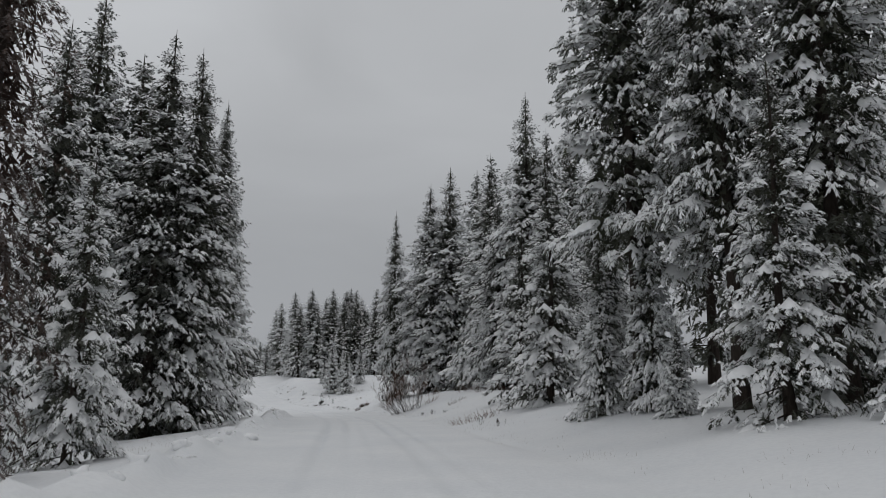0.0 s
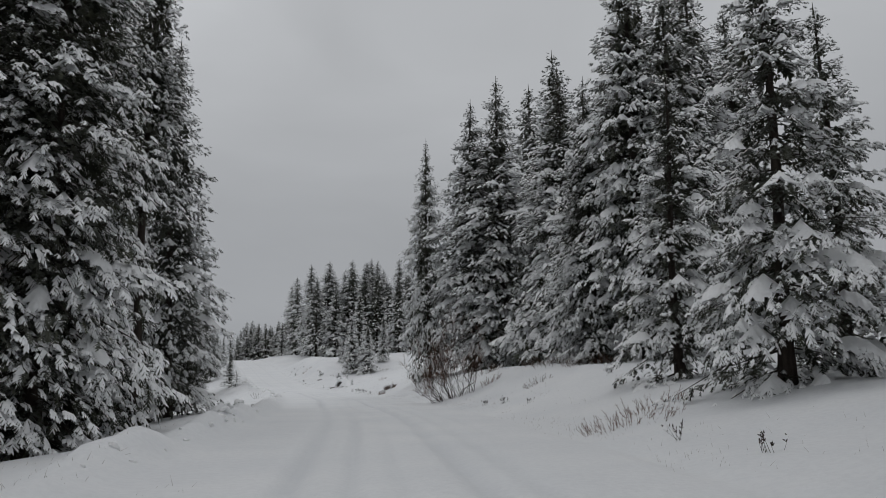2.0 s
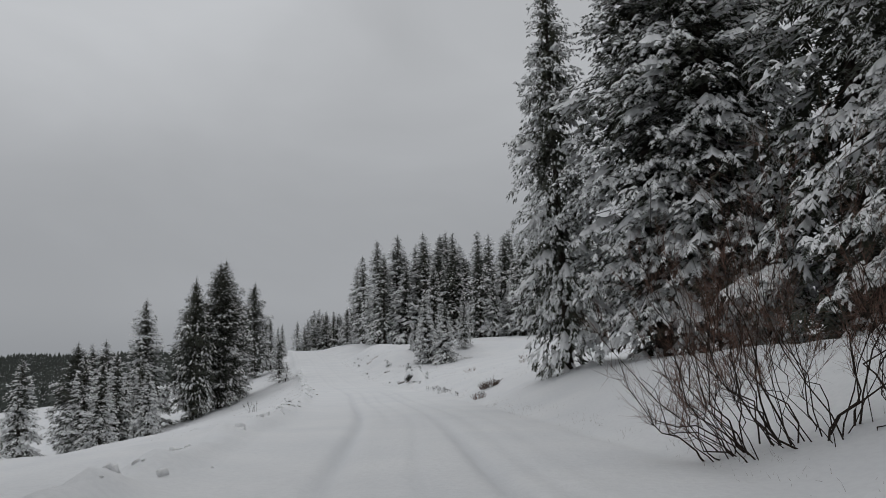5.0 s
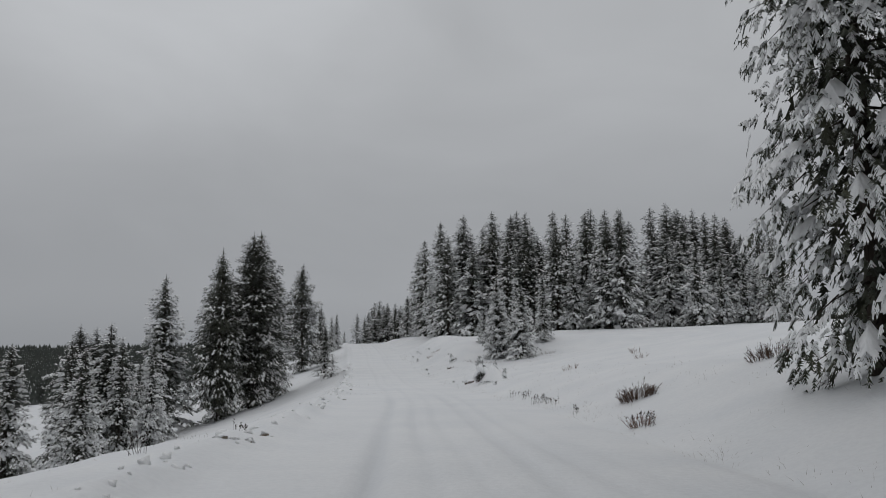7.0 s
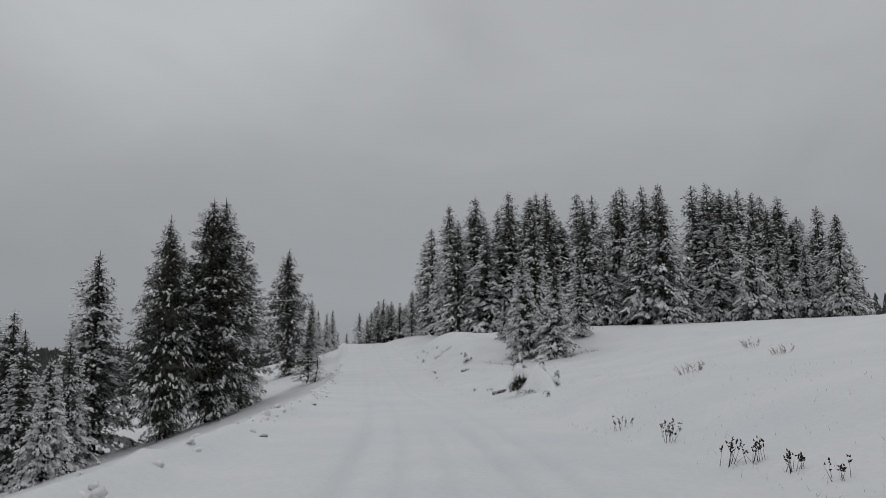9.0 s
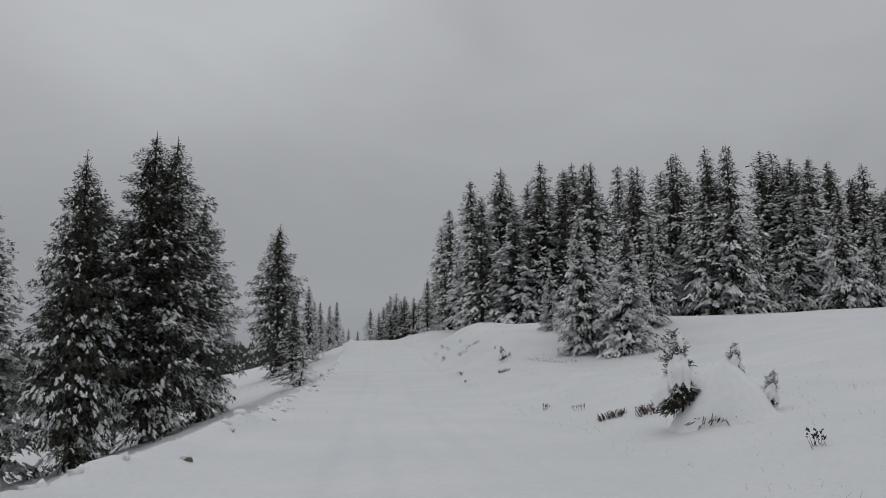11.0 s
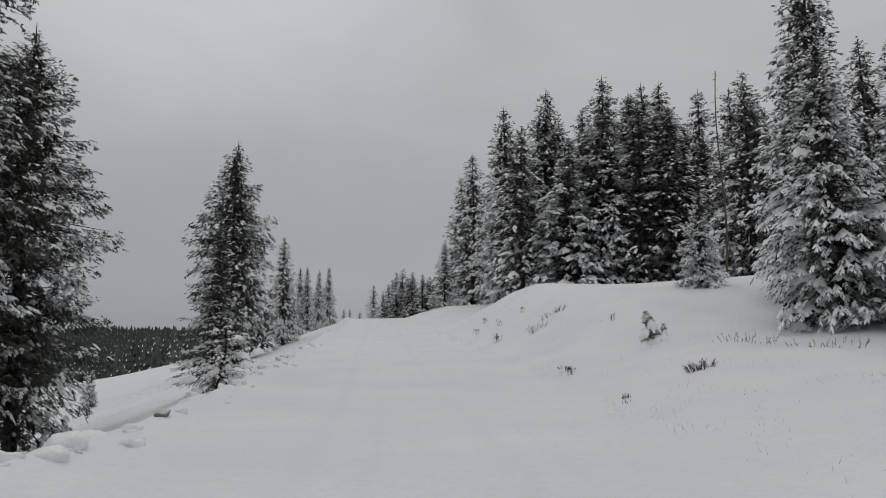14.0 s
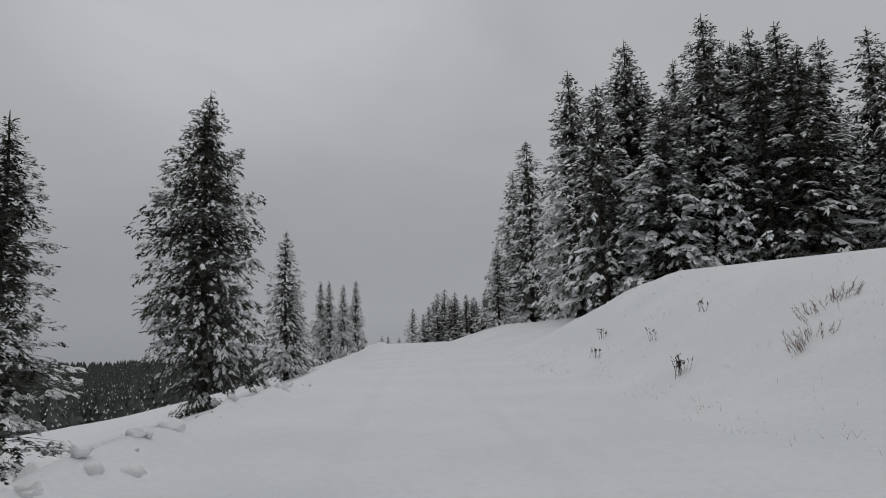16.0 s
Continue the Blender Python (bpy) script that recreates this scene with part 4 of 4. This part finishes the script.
def weed(x, y, height, seed, stalks=7):
    """A dried weed: a few thin stalks with dark seed heads."""
    r = np.random.default_rng(seed)
    pile = Pile()
    base = r.normal(0, 0.05, (stalks, 3)) * (1.6, 1.6, 0)
    way = r.normal(0, 0.28, (stalks, 3)) + (0, 0, 1.0)
    way /= np.linalg.norm(way, axis=1, keepdims=True)
    long = height * r.uniform(0.5, 1.1, stalks)
    cones(pile, base - (0, 0, 0.05), way, long + 0.05, 0.006, 3)
    heads = stalks * 5
    k = r.integers(0, stalks, heads)
    f = r.uniform(0.55, 1.0, heads)
    go = way[k] + r.normal(0, 0.5, (heads, 3))
    go /= np.linalg.norm(go, axis=1, keepdims=True)
    at = base[k] + way[k] * (long[k] * f)[:, None]
    cones(pile, at, go, 0.12 * height + 0.02, 0.014, 3, ((0.3, 1.0),))
    ob = new("dry_weed", pile.mesh("dry_weed", DARK_STEM, False))
    ob.matrix_basis = pose(x, y, ground_at(x, y))
    return tagged(ob, "dried brown weed stalks with seed heads in snow", "weed", "weeds by the road")


WEEDS = [(-9.3, 82.2, 0.45), (-9.0, 81.8, 0.4), (-13.4, 96.3, 0.4), (-12.7, 93.9, 0.45), (-12.4, 93.6, 0.4), (-12.1, 92.7, 0.35), (-11.8, 91.9, 0.35), (-10.8, 87.6, 0.35),
         (-13.4, 97.0, 0.35), (-14.2, 99.4, 0.35), (-1.3, 49.2, 0.28), (-0.6, 47.6, 0.3), (0.1, 45.0, 0.26), (1.6, 32.0, 0.45), (2.2, 29.5, 0.4), (-20.9, 122.6, 0.22),
         (-22.0, 123.7, 0.22), (-30.2, 148.7, 0.3), (-28.6, 142.9, 0.25), (-29.2, 156.0, 0.35), (-17.6, 79.0, 0.4), (-18.3, 76.5, 0.5), (-37.0, 171.3, 0.4), (-34.65, 161.7, 0.55), (-35.2, 166.2, 0.35), (-33.9, 165.6, 0.4), (-30.4, 149.5, 0.28), (-34.6, 162.1, 0.4), (-37.0, 168.6, 0.35), (-16.9, 112.0, 0.3)]
for n, (x, y, h) in enumerate(WEEDS):
    weed(x, y, h * 0.8, 40 + n, 6 + n % 6)


def dry_grass():
    """Scattered stalks that stand out of the snow on both verges."""
    r = np.random.default_rng(17)
    pile = Pile()
    spots = []
    for _ in range(640):
        y = r.uniform(4, 190)
        d = 5.0 + abs(r.normal(0, 5.5)) if r.random() < 0.68 else -4.4 - abs(r.normal(0, 3.0))
        if r.random() < 0.25:
            d = 4.9 + r.normal(0, 0.25)
        spots.append((float(ROAD_X(y)) + d * 1.04, y))
    for _ in range(330):
        y = r.uniform(30, 185)
        if math.sin(y * 0.9) + math.sin(y * 0.37) < -0.2:
            continue
        spots.append((float(ROAD_X(y)) + (4.75 + r.normal(0, 0.14)) * 1.04, y))
    for _ in range(150):
        y = r.uniform(140, 215)
        spots.append((float(ROAD_X(y)) - 5.0 - abs(r.normal(0, 8.0)), y))
    for _ in range(300):
        y = r.uniform(84, 176)
        spots.append((float(ROAD_X(y)) + 5.6 + abs(r.normal(0, 6.0)), y))
    for px, py, wide, count in ((-9.0, 21.5, 1.6, 60), (-8.3, 25.5, 1.2, 40), (-19.0, 149.2, 1.5, 40), (-15.5, 150.8, 1.6, 40), (-22.6, 151.0, 1.0, 24), (0.6, 61.0, 1.5, 60), (-2.2, 66.0, 1.6, 50), (-58.8, 167.8, 3.0, 90), (-51.2, 156.7, 1.6, 50), (-29.8, 118.5, 1.0, 30), (-25.0, 104.0, 0.8, 24)):
        spots += [(px + wide * r.normal(), py + 1.6 * wide * r.normal()) for _ in range(count)]
    for x, y in spots:
        n = int(r.integers(2, 11))
        px, py = x + r.normal(0, 0.22, n), y + r.normal(0, 0.4, n)
        base = np.stack([px, py, terrain(px, py) - 0.03], -1)
        way = r.normal(0, 0.42, (n, 3)) + (0, 0, 0.9) + r.normal(0, 0.2, 3)
        way /= np.linalg.norm(way, axis=1, keepdims=True)
        cones(pile, base, way, r.uniform(0.05, 0.2, n), 0.003, 3, sag=0.15)
    ob = new("dry_grass", pile.mesh("dry_grass", STRAW, False))
    tagged(ob, "scattered dry straw-coloured grass stalks in snow", "grass", kind="stuff")


dry_grass()


# ---- clods and stones of the ploughed ridge ----
def boulder_mesh(name, seed, mat, rough=0.35, flat=0.7, cuts=2):
    bm = bmesh.new()
    bmesh.ops.create_icosphere(bm, subdivisions=cuts, radius=1.0)
    for v in bm.verts:
        p = v.co.copy()
        k = 1 + rough * noise.noise(p * 1.3 + Vector((seed * 7.1, 0, 0))) + 0.5 * rough * noise.noise(p * 3.1 + Vector((0, seed * 3.3, 0))) + 0.3 * rough * noise.noise(p * 6.5)
        v.co = Vector((p.x * k, p.y * k * 0.85, p.z * k * flat))
    me = bpy.data.meshes.new(name)
    bm.to_mesh(me)
    bm.free()
    me.materials.append(mat)
    me.polygons.foreach_set("use_smooth", [True] * len(me.polygons))
    return me


STONES = [boulder_mesh("stone", 3 + n, STONE, 0.8, 0.8) for n in range(4)]
CLODS = [boulder_mesh("snow_clod", 11 + n, LUMP, 0.95, 0.7) for n in range(5)]


def lump(mesh, name, x, y, size, label, category, group):
    ob = new(name, mesh)
    ob.matrix_basis = pose(x, y, ground_at(x, y) - size * 0.12, 0, 0, x * 77 + y * 31) @ Matrix.Diagonal((size, size, size, 1))
    return tagged(ob, label, category, group)


for n, (x, y, size) in enumerate(((-30.7, 123.5, 0.26), (-17.0, 77.1, 0.22), (-16.6, 77.5, 0.2), (-17.3, 79.6, 0.22), (-27.9, 115.2, 0.18),
                                  (-26.3, 111.0, 0.2), (-11.4, 50.6, 0.2), (-29.3, 120.0, 0.16), (-21.9, 97.5, 0.18), (-35.95, 138.1, 0.25))):
    lump(STONES[n % 4], "stone", x, y, size * 0.5, "pale brown stone with a cap of snow on the road's edge", "stone", "stones on the road's edge")
BLOCKS = [boulder_mesh("snow_block", 31 + n, LUMP, 0.3, 0.62, 3) for n in range(4)]
for n, (x, y, size) in enumerate(((-41.9, 155.1, 0.27), (-41.6, 154.0, 0.18), (-41.4, 152.3, 0.36), (-40.9, 151.1, 0.32), (-35.4, 135.8, 0.26), (-35.6, 136.9, 0.2), (-34.9, 134.8, 0.28), (-34.6, 134.2, 0.22),
                                  (-31.0, 123.5, 0.22), (-30.7, 122.5, 0.2), (-30.4, 121.5, 0.18), (-29.2, 117.9, 0.2), (-28.2, 115.5, 0.16), (-5.9, 19.4, 0.3), (-5.9, 23.4, 0.34), (-6.1, 24.1, 0.25), (-6.1, 20.6, 0.2), (-5.5, 16.2, 0.26), (-8.6, 38.3, 0.2), (-11.6, 50.2, 0.24), (-17.4, 78.0, 0.2), (-38.6, 145.2, 0.2))):
    lump(BLOCKS[n % 4], "snow_block", x, y, size * 0.85, "rounded block of ploughed snow on the road's edge", "snow block", "clods of the ploughed ridge")
clod_r = np.random.default_rng(33)
for n in range(270):
    y = clod_r.uniform(8, 168)
    d = -3.72 + clod_r.normal(0, 0.27)
    lump(CLODS[n % 5], "snow_clod", float(ROAD_X(y)) + d * 1.03, y, float(np.clip(clod_r.gamma(2.0, 0.035), 0.03, 0.17)), "clod of ploughed snow on the road's edge", "snow clod", "clods of the ploughed ridge")


# ---- a stump ----
def stump(x, y, wide, tall):
    """A sawn stump under a rounded cap of snow."""
    ob = tagged(new("tree_stump"), "short dark tree stump under a rounded cap of snow", "stump")
    ob.matrix_basis = pose(x, y, ground_at(x, y) - 0.08)
    a = np.arange(20) * 2 * np.pi / 20
    flare = 1 + 0.06 * np.sin(a * 5) + 0.04 * np.sin(a * 9 + 1)
    pile = Pile()
    rings = [np.stack([wide * k * flare * np.cos(a), wide * k * flare * np.sin(a), 0 * a + h], -1) for k, h in ((0.62, 0), (0.52, tall * 0.3), (0.48, tall * 0.94), (0.44, tall), (0.02, tall * 1.01))]
    j = np.arange(20)
    quads = np.concatenate([np.stack([k * 20 + j, k * 20 + (j + 1) % 20, (k + 1) * 20 + (j + 1) % 20, (k + 1) * 20 + j], -1) for k in range(4)])
    pile.add(np.concatenate(rings), quads)
    part("trunk", pile.mesh("trunk", BARK), ob)
    pile = Pile()
    rings = [np.stack([wide * k * (1 + 0.1 * np.sin(a * 2 + 1)) * np.cos(a), wide * k * (1 + 0.08 * np.sin(a * 3)) * np.sin(a), tall + h + 0.05 * np.sin(a * 2 + k * 3) * k], -1) for k, h in ((0.50, -0.12), (0.58, -0.02), (0.56, 0.10), (0.42, 0.22), (0.2, 0.28), (0.01, 0.3))]
    quads = np.concatenate([np.stack([k * 20 + j, k * 20 + (j + 1) % 20, (k + 1) * 20 + (j + 1) % 20, (k + 1) * 20 + j], -1) for k in range(5)])
    pile.add(np.concatenate(rings), quads)
    part("snow_cap", pile.mesh("snow_cap", LUMP), ob, "rounded cap of snow")


stump(-15.6, 50.0, 0.72, 0.42)


# ---- a dead spruce ----
def snag(x, y, top, seed):
    """A thin dead spruce: a bare, slightly bent stem with broken twigs."""
    r = np.random.default_rng(seed)
    ground = ground_at(x, y)
    ob = tagged(new("dead_spruce"), "thin dead spruce with bare grey stem and broken twigs", "dead tree")
    ob.matrix_basis = pose(x, y, ground - 0.1)
    height = top - ground
    t = np.linspace(0, 1, 9)
    stem = np.stack([0.12 * np.sin(t * 6), 0.1 * np.sin(t * 4 + 1), t * height], -1)
    pile = Pile()
    tube(pile, stem, 0.05 * (1 - 0.75 * t) + 0.008, 7)
    part("trunk", pile.mesh("trunk", DEADWOOD), ob)
    pile = Pile()
    f = r.uniform(0.3, 1.0, 46)
    base = np.stack([np.interp(f, t, stem[:, c]) for c in range(3)], -1)
    turn = r.uniform(0, 6.28, 46)
    way = np.stack([np.cos(turn), np.sin(turn), r.uniform(-0.5, 0.4, 46)], -1)
    cones(pile, base, way / np.linalg.norm(way, axis=1, keepdims=True), r.uniform(0.25, 1.1, 46) * (1.2 - f), 0.016, 3, sag=0.2)
    part("bare_twig", pile.mesh("bare_twig", DEADWOOD, False), ob, kind="stuff")


snag(-24.0, 164.8, 14.6, 4)


# ---- saplings sunk in snow ----
def draped_snow(pile, start, end, top, foot, near, far, thick, seed):
    """A rounded slab of snow lying on drooping boughs, round the stem from angle start to end, with a lobed lower edge."""
    cols, rows = 22, 10
    a, f = np.meshgrid(np.linspace(start, end, cols), np.linspace(0, 1, rows), indexing="ij")
    u = np.linspace(-1, 1, cols)[:, None]
    lobe = 0.84 + 0.08 * np.sin(a * 9 + seed) + 0.16 * grain2(a * 5, 0 * a, seed)
    down = f * lobe * np.sqrt(np.maximum(1 - 0.75 * u**2, 0))
    body = thick * (1 - np.abs(u) ** 3) * np.sqrt(np.maximum(1 - (2 * f - 1) ** 4, 0)) * (1 + 0.4 * grain2(a * 4, f * 4, seed + 1))
    sheets = []
    for lift in (1.0, -0.15):
        reach = near + (far - near) * down + 0.5 * body * lift
        high = top - (top - foot) * down**1.25 + 0.9 * body * lift
        sheets.append(np.stack([reach * np.cos(a), reach * np.sin(a), high], -1))
    i, j = np.meshgrid(np.arange(cols - 1), np.arange(rows - 1), indexing="ij")
    q = np.stack([i * rows + j, i * rows + j + 1, (i + 1) * rows + j + 1, (i + 1) * rows + j], -1).reshape(-1, 4)
    pile.add(sheets[0], q)
    pile.add(sheets[1], q[:, ::-1])
    return sheets[1]


def fingers(pile, white, base, way, long, thick, r, snowy=0.4):
    """Short needle-clad shoots; some carry a ridge of snow."""
    way = way / np.linalg.norm(way, axis=1, keepdims=True)
    cones(pile, base, way, long, thick, 5, ((0.0, 0.5), (0.25, 0.95), (0.85, 0.85)), 0.1)
    c = np.nonzero((r.random(len(base)) < snowy) & (way[:, 2] > -0.7))[0]
    cones(white, base[c] + (0, 0, 0.75 * thick), way[c], long[c] * 0.9, thick * 1.5, 6, ((0.0, 0.3), (0.25, 0.95), (0.8, 0.8)), 0.1)


def young_sapling(ob, place, tall, seed):
    """A small spruce: bent stem, stubby shoots, slabs of snow that press its lower boughs down."""
    r = np.random.default_rng(seed)
    wood, green, white = Pile(), Pile(), Pile()
    t = np.linspace(0, 1, 8)
    stem = np.stack([0.05 * np.sin(t * 5) - 0.06 * t, 0.03 * np.sin(t * 7 + 1), 1.72 * t - 0.05], -1)
    tube(wood, stem, 0.03 * (1 - 0.85 * t), 7)
    for level, z in enumerate(np.linspace(0.62, 1.72, 12)):
        reach = 0.07 + 0.23 * min(1, (1.8 - z) / 0.75)
        count = 6 if z < 1.6 else 4
        turn = r.uniform(0, 6.28) + np.arange(count) * 2 * np.pi / count + r.normal(0, 0.25, count)
        way = np.stack([np.cos(turn), np.sin(turn), 0.25 + 0.5 * (z - 1.1) + r.normal(0, 0.3, count)], -1)
        long = reach * r.uniform(0.7, 1.25, count)
        root = np.stack([np.interp(z, stem[:, 2], stem[:, c]) + np.zeros(count) for c in range(3)], -1)
        fingers(green, white, root, way, long, 0.010, r, 0.8)
        k = np.repeat(np.arange(count), 7)
        g = np.tile(np.linspace(0.25, 0.95, 7), count)
        side = np.stack([-np.sin(turn[k]), np.cos(turn[k]), 0 * g], -1) * np.where(np.arange(len(k)) % 2, 1, -1)[:, None]
        fingers(green, white, root[k] + way[k] * (long[k] * g)[:, None], 0.7 * way[k] + side * 0.8 + r.normal(0, 0.45, side.shape) + (0, 0, 0.15), reach * r.uniform(0.25, 0.5, len(k)) + 0.02, 0.010, r, 0.7)
    for n, (start, end, top, foot, near, far, thick) in enumerate(((-2.35, -0.5, 1.14, 0.52, 0.05, 0.46, 0.2), (-3.7, -1.85, 0.78, 0.14, 0.08, 0.62, 0.22), (-0.75, 0.35, 0.95, 0.45, 0.12, 0.58, 0.13),
                                                                     (0.5, 2.2, 1.0, 0.45, 0.08, 0.5, 0.18), (1.7, 3.0, 0.72, 0.2, 0.1, 0.55, 0.18), (-1.5, -0.3, 1.6, 1.36, 0.03, 0.2, 0.09), (-3.2, -2.2, 1.5, 1.2, 0.05, 0.26, 0.08))):
        under = draped_snow(white, start, end, top, foot, near, far, thick, seed + n)
        edge = under[:, -3:].reshape(-1, 3)
        m = len(edge)
        at = edge[r.integers(0, len(edge), m)] * r.uniform(0.88, 1.0, (m, 1)) - (0, 0, 0.01)
        out = at * (1, 1, 0) / (np.linalg.norm(at[:, :2], axis=1, keepdims=True) + 1e-6)
        fingers(green, white, at, out * r.uniform(0.4, 1.1, (m, 1)) + r.normal(0, 0.3, (m, 3)) - (0, 0, 0.5), r.uniform(0.05, 0.12, m), 0.008, r, 0.85)
        inner = at * r.uniform(0.25, 0.8, (m, 1)) * (1, 1, 0) + (0, 0, 1) * (at[:, 2:] * r.uniform(0.6, 1.0, (m, 1)))
        fingers(green, white, inner, out + r.normal(0, 0.5, (m, 3)) - (0, 0, 0.4), r.uniform(0.08, 0.2, m), 0.011, r, 0.0)
    spot = place @ Matrix.Scale(tall / 1.75, 4)
    for word, pile, mat in (("stem", wood, BARK), ("foliage", green, GREEN), ("snow", white, LUMP)):
        ob_part = part(word, pile.mesh(word, mat, word == "snow"), ob, kind="" if word == "stem" else "stuff")
        ob_part.matrix_basis = spot


def buried_sapling(x, y, spin, wide, tall, label, seed, leaders):
    """Saplings that stick out of a mound of snow; leaders gives place and height of each."""
    ob = tagged(new("buried_sapling"), label, "sapling")
    ground = ground_at(x, y)
    ob.matrix_basis = pose(x, y, ground)
    rows, cols = 14, 28
    f, a = np.meshgrid(np.linspace(0, 1, rows), np.arange(cols) * 2 * np.pi / cols, indexing="ij")
    reach = wide * f * (1 + 0.16 * np.sin(a * 3 + seed) + 0.1 * np.sin(a * 5 + 1))
    mx, my = reach * np.cos(a), reach * np.sin(a) * 0.85
    mz = tall * (1 - f**1.8) ** 1.3 * (1 + 0.16 * np.sin(a * 2 + seed)) * (1 + 0.12 * grain2(mx * 3, my * 3, seed)) + 0.04 * grain2(mx * 5, my * 5, 2)
    mz = mz + terrain(x + mx, y + my) - ground
    verts = np.stack([mx, my, mz - 0.08 * f**4], -1).reshape(-1, 3)
    i, j = np.meshgrid(np.arange(rows - 1), np.arange(cols), indexing="ij")
    e = (j + 1) % cols
    quads = np.stack([i * cols + j, (i + 1) * cols + j, (i + 1) * cols + e, i * cols + e], -1).reshape(-1, 4)
    part("snow_mound", raw_mesh("snow_mound", verts, quads, None, LUMP), ob, "smooth mound of snow")
    turned = pose(0, 0, 0, 0, 0, spin)
    for n, (lx, ly, lz, size, lean_x, lean_y) in enumerate(leaders):
        young_sapling(ob, turned @ pose(lx, ly, lz, lean_x, lean_y, 0), size, seed + 7 * n)
    # shoots that hang out of the hollow at the foot of the mound
    r = np.random.default_rng(seed + 90)
    green, white = Pile(), Pile()
    m = 46
    turn = np.radians(spin) - 1.57 + r.uniform(-0.75, 0.75, m)
    out = np.stack([np.cos(turn), np.sin(turn) * 0.85, 0 * turn], -1)
    base = out * wide * r.uniform(0.7, 0.86, (m, 1))
    base[:, 2] = terrain(x + base[:, 0], y + base[:, 1]) - ground + tall * r.uniform(0.02, 0.2, m)
    fingers(green, white, base, out + r.normal(0, 0.35, (m, 3)) - (0, 0, 0.5), 0.11 * tall * r.uniform(0.6, 1.4, m), 0.008 * tall, r, 0.5)
    part("foliage", green.mesh("foliage", GREEN, False), ob, kind="stuff")
    part("snow", white.mesh("snow", LUMP), ob, kind="stuff")


buried_sapling(-17.6, 115.9, -14.0, 1.1, 1.2, "spruce sapling bent under a heavy mound of snow", 5, ((-0.84, -0.2, 0.0, 1.78, 0, 0), (0.1, -0.1, 0.75, 0.75, 0, 14), (0.6, 0.2, 0.2, 0.8, 10, 25)))
buried_sapling(-27.9, 152.1, 14.0, 0.5, 0.3, "small spruce sapling half buried in snow", 8, ((0.0, -0.05, -0.05, 1.1, 0, -4), (0.32, 0.1, -0.05, 0.7, 0, 16)))
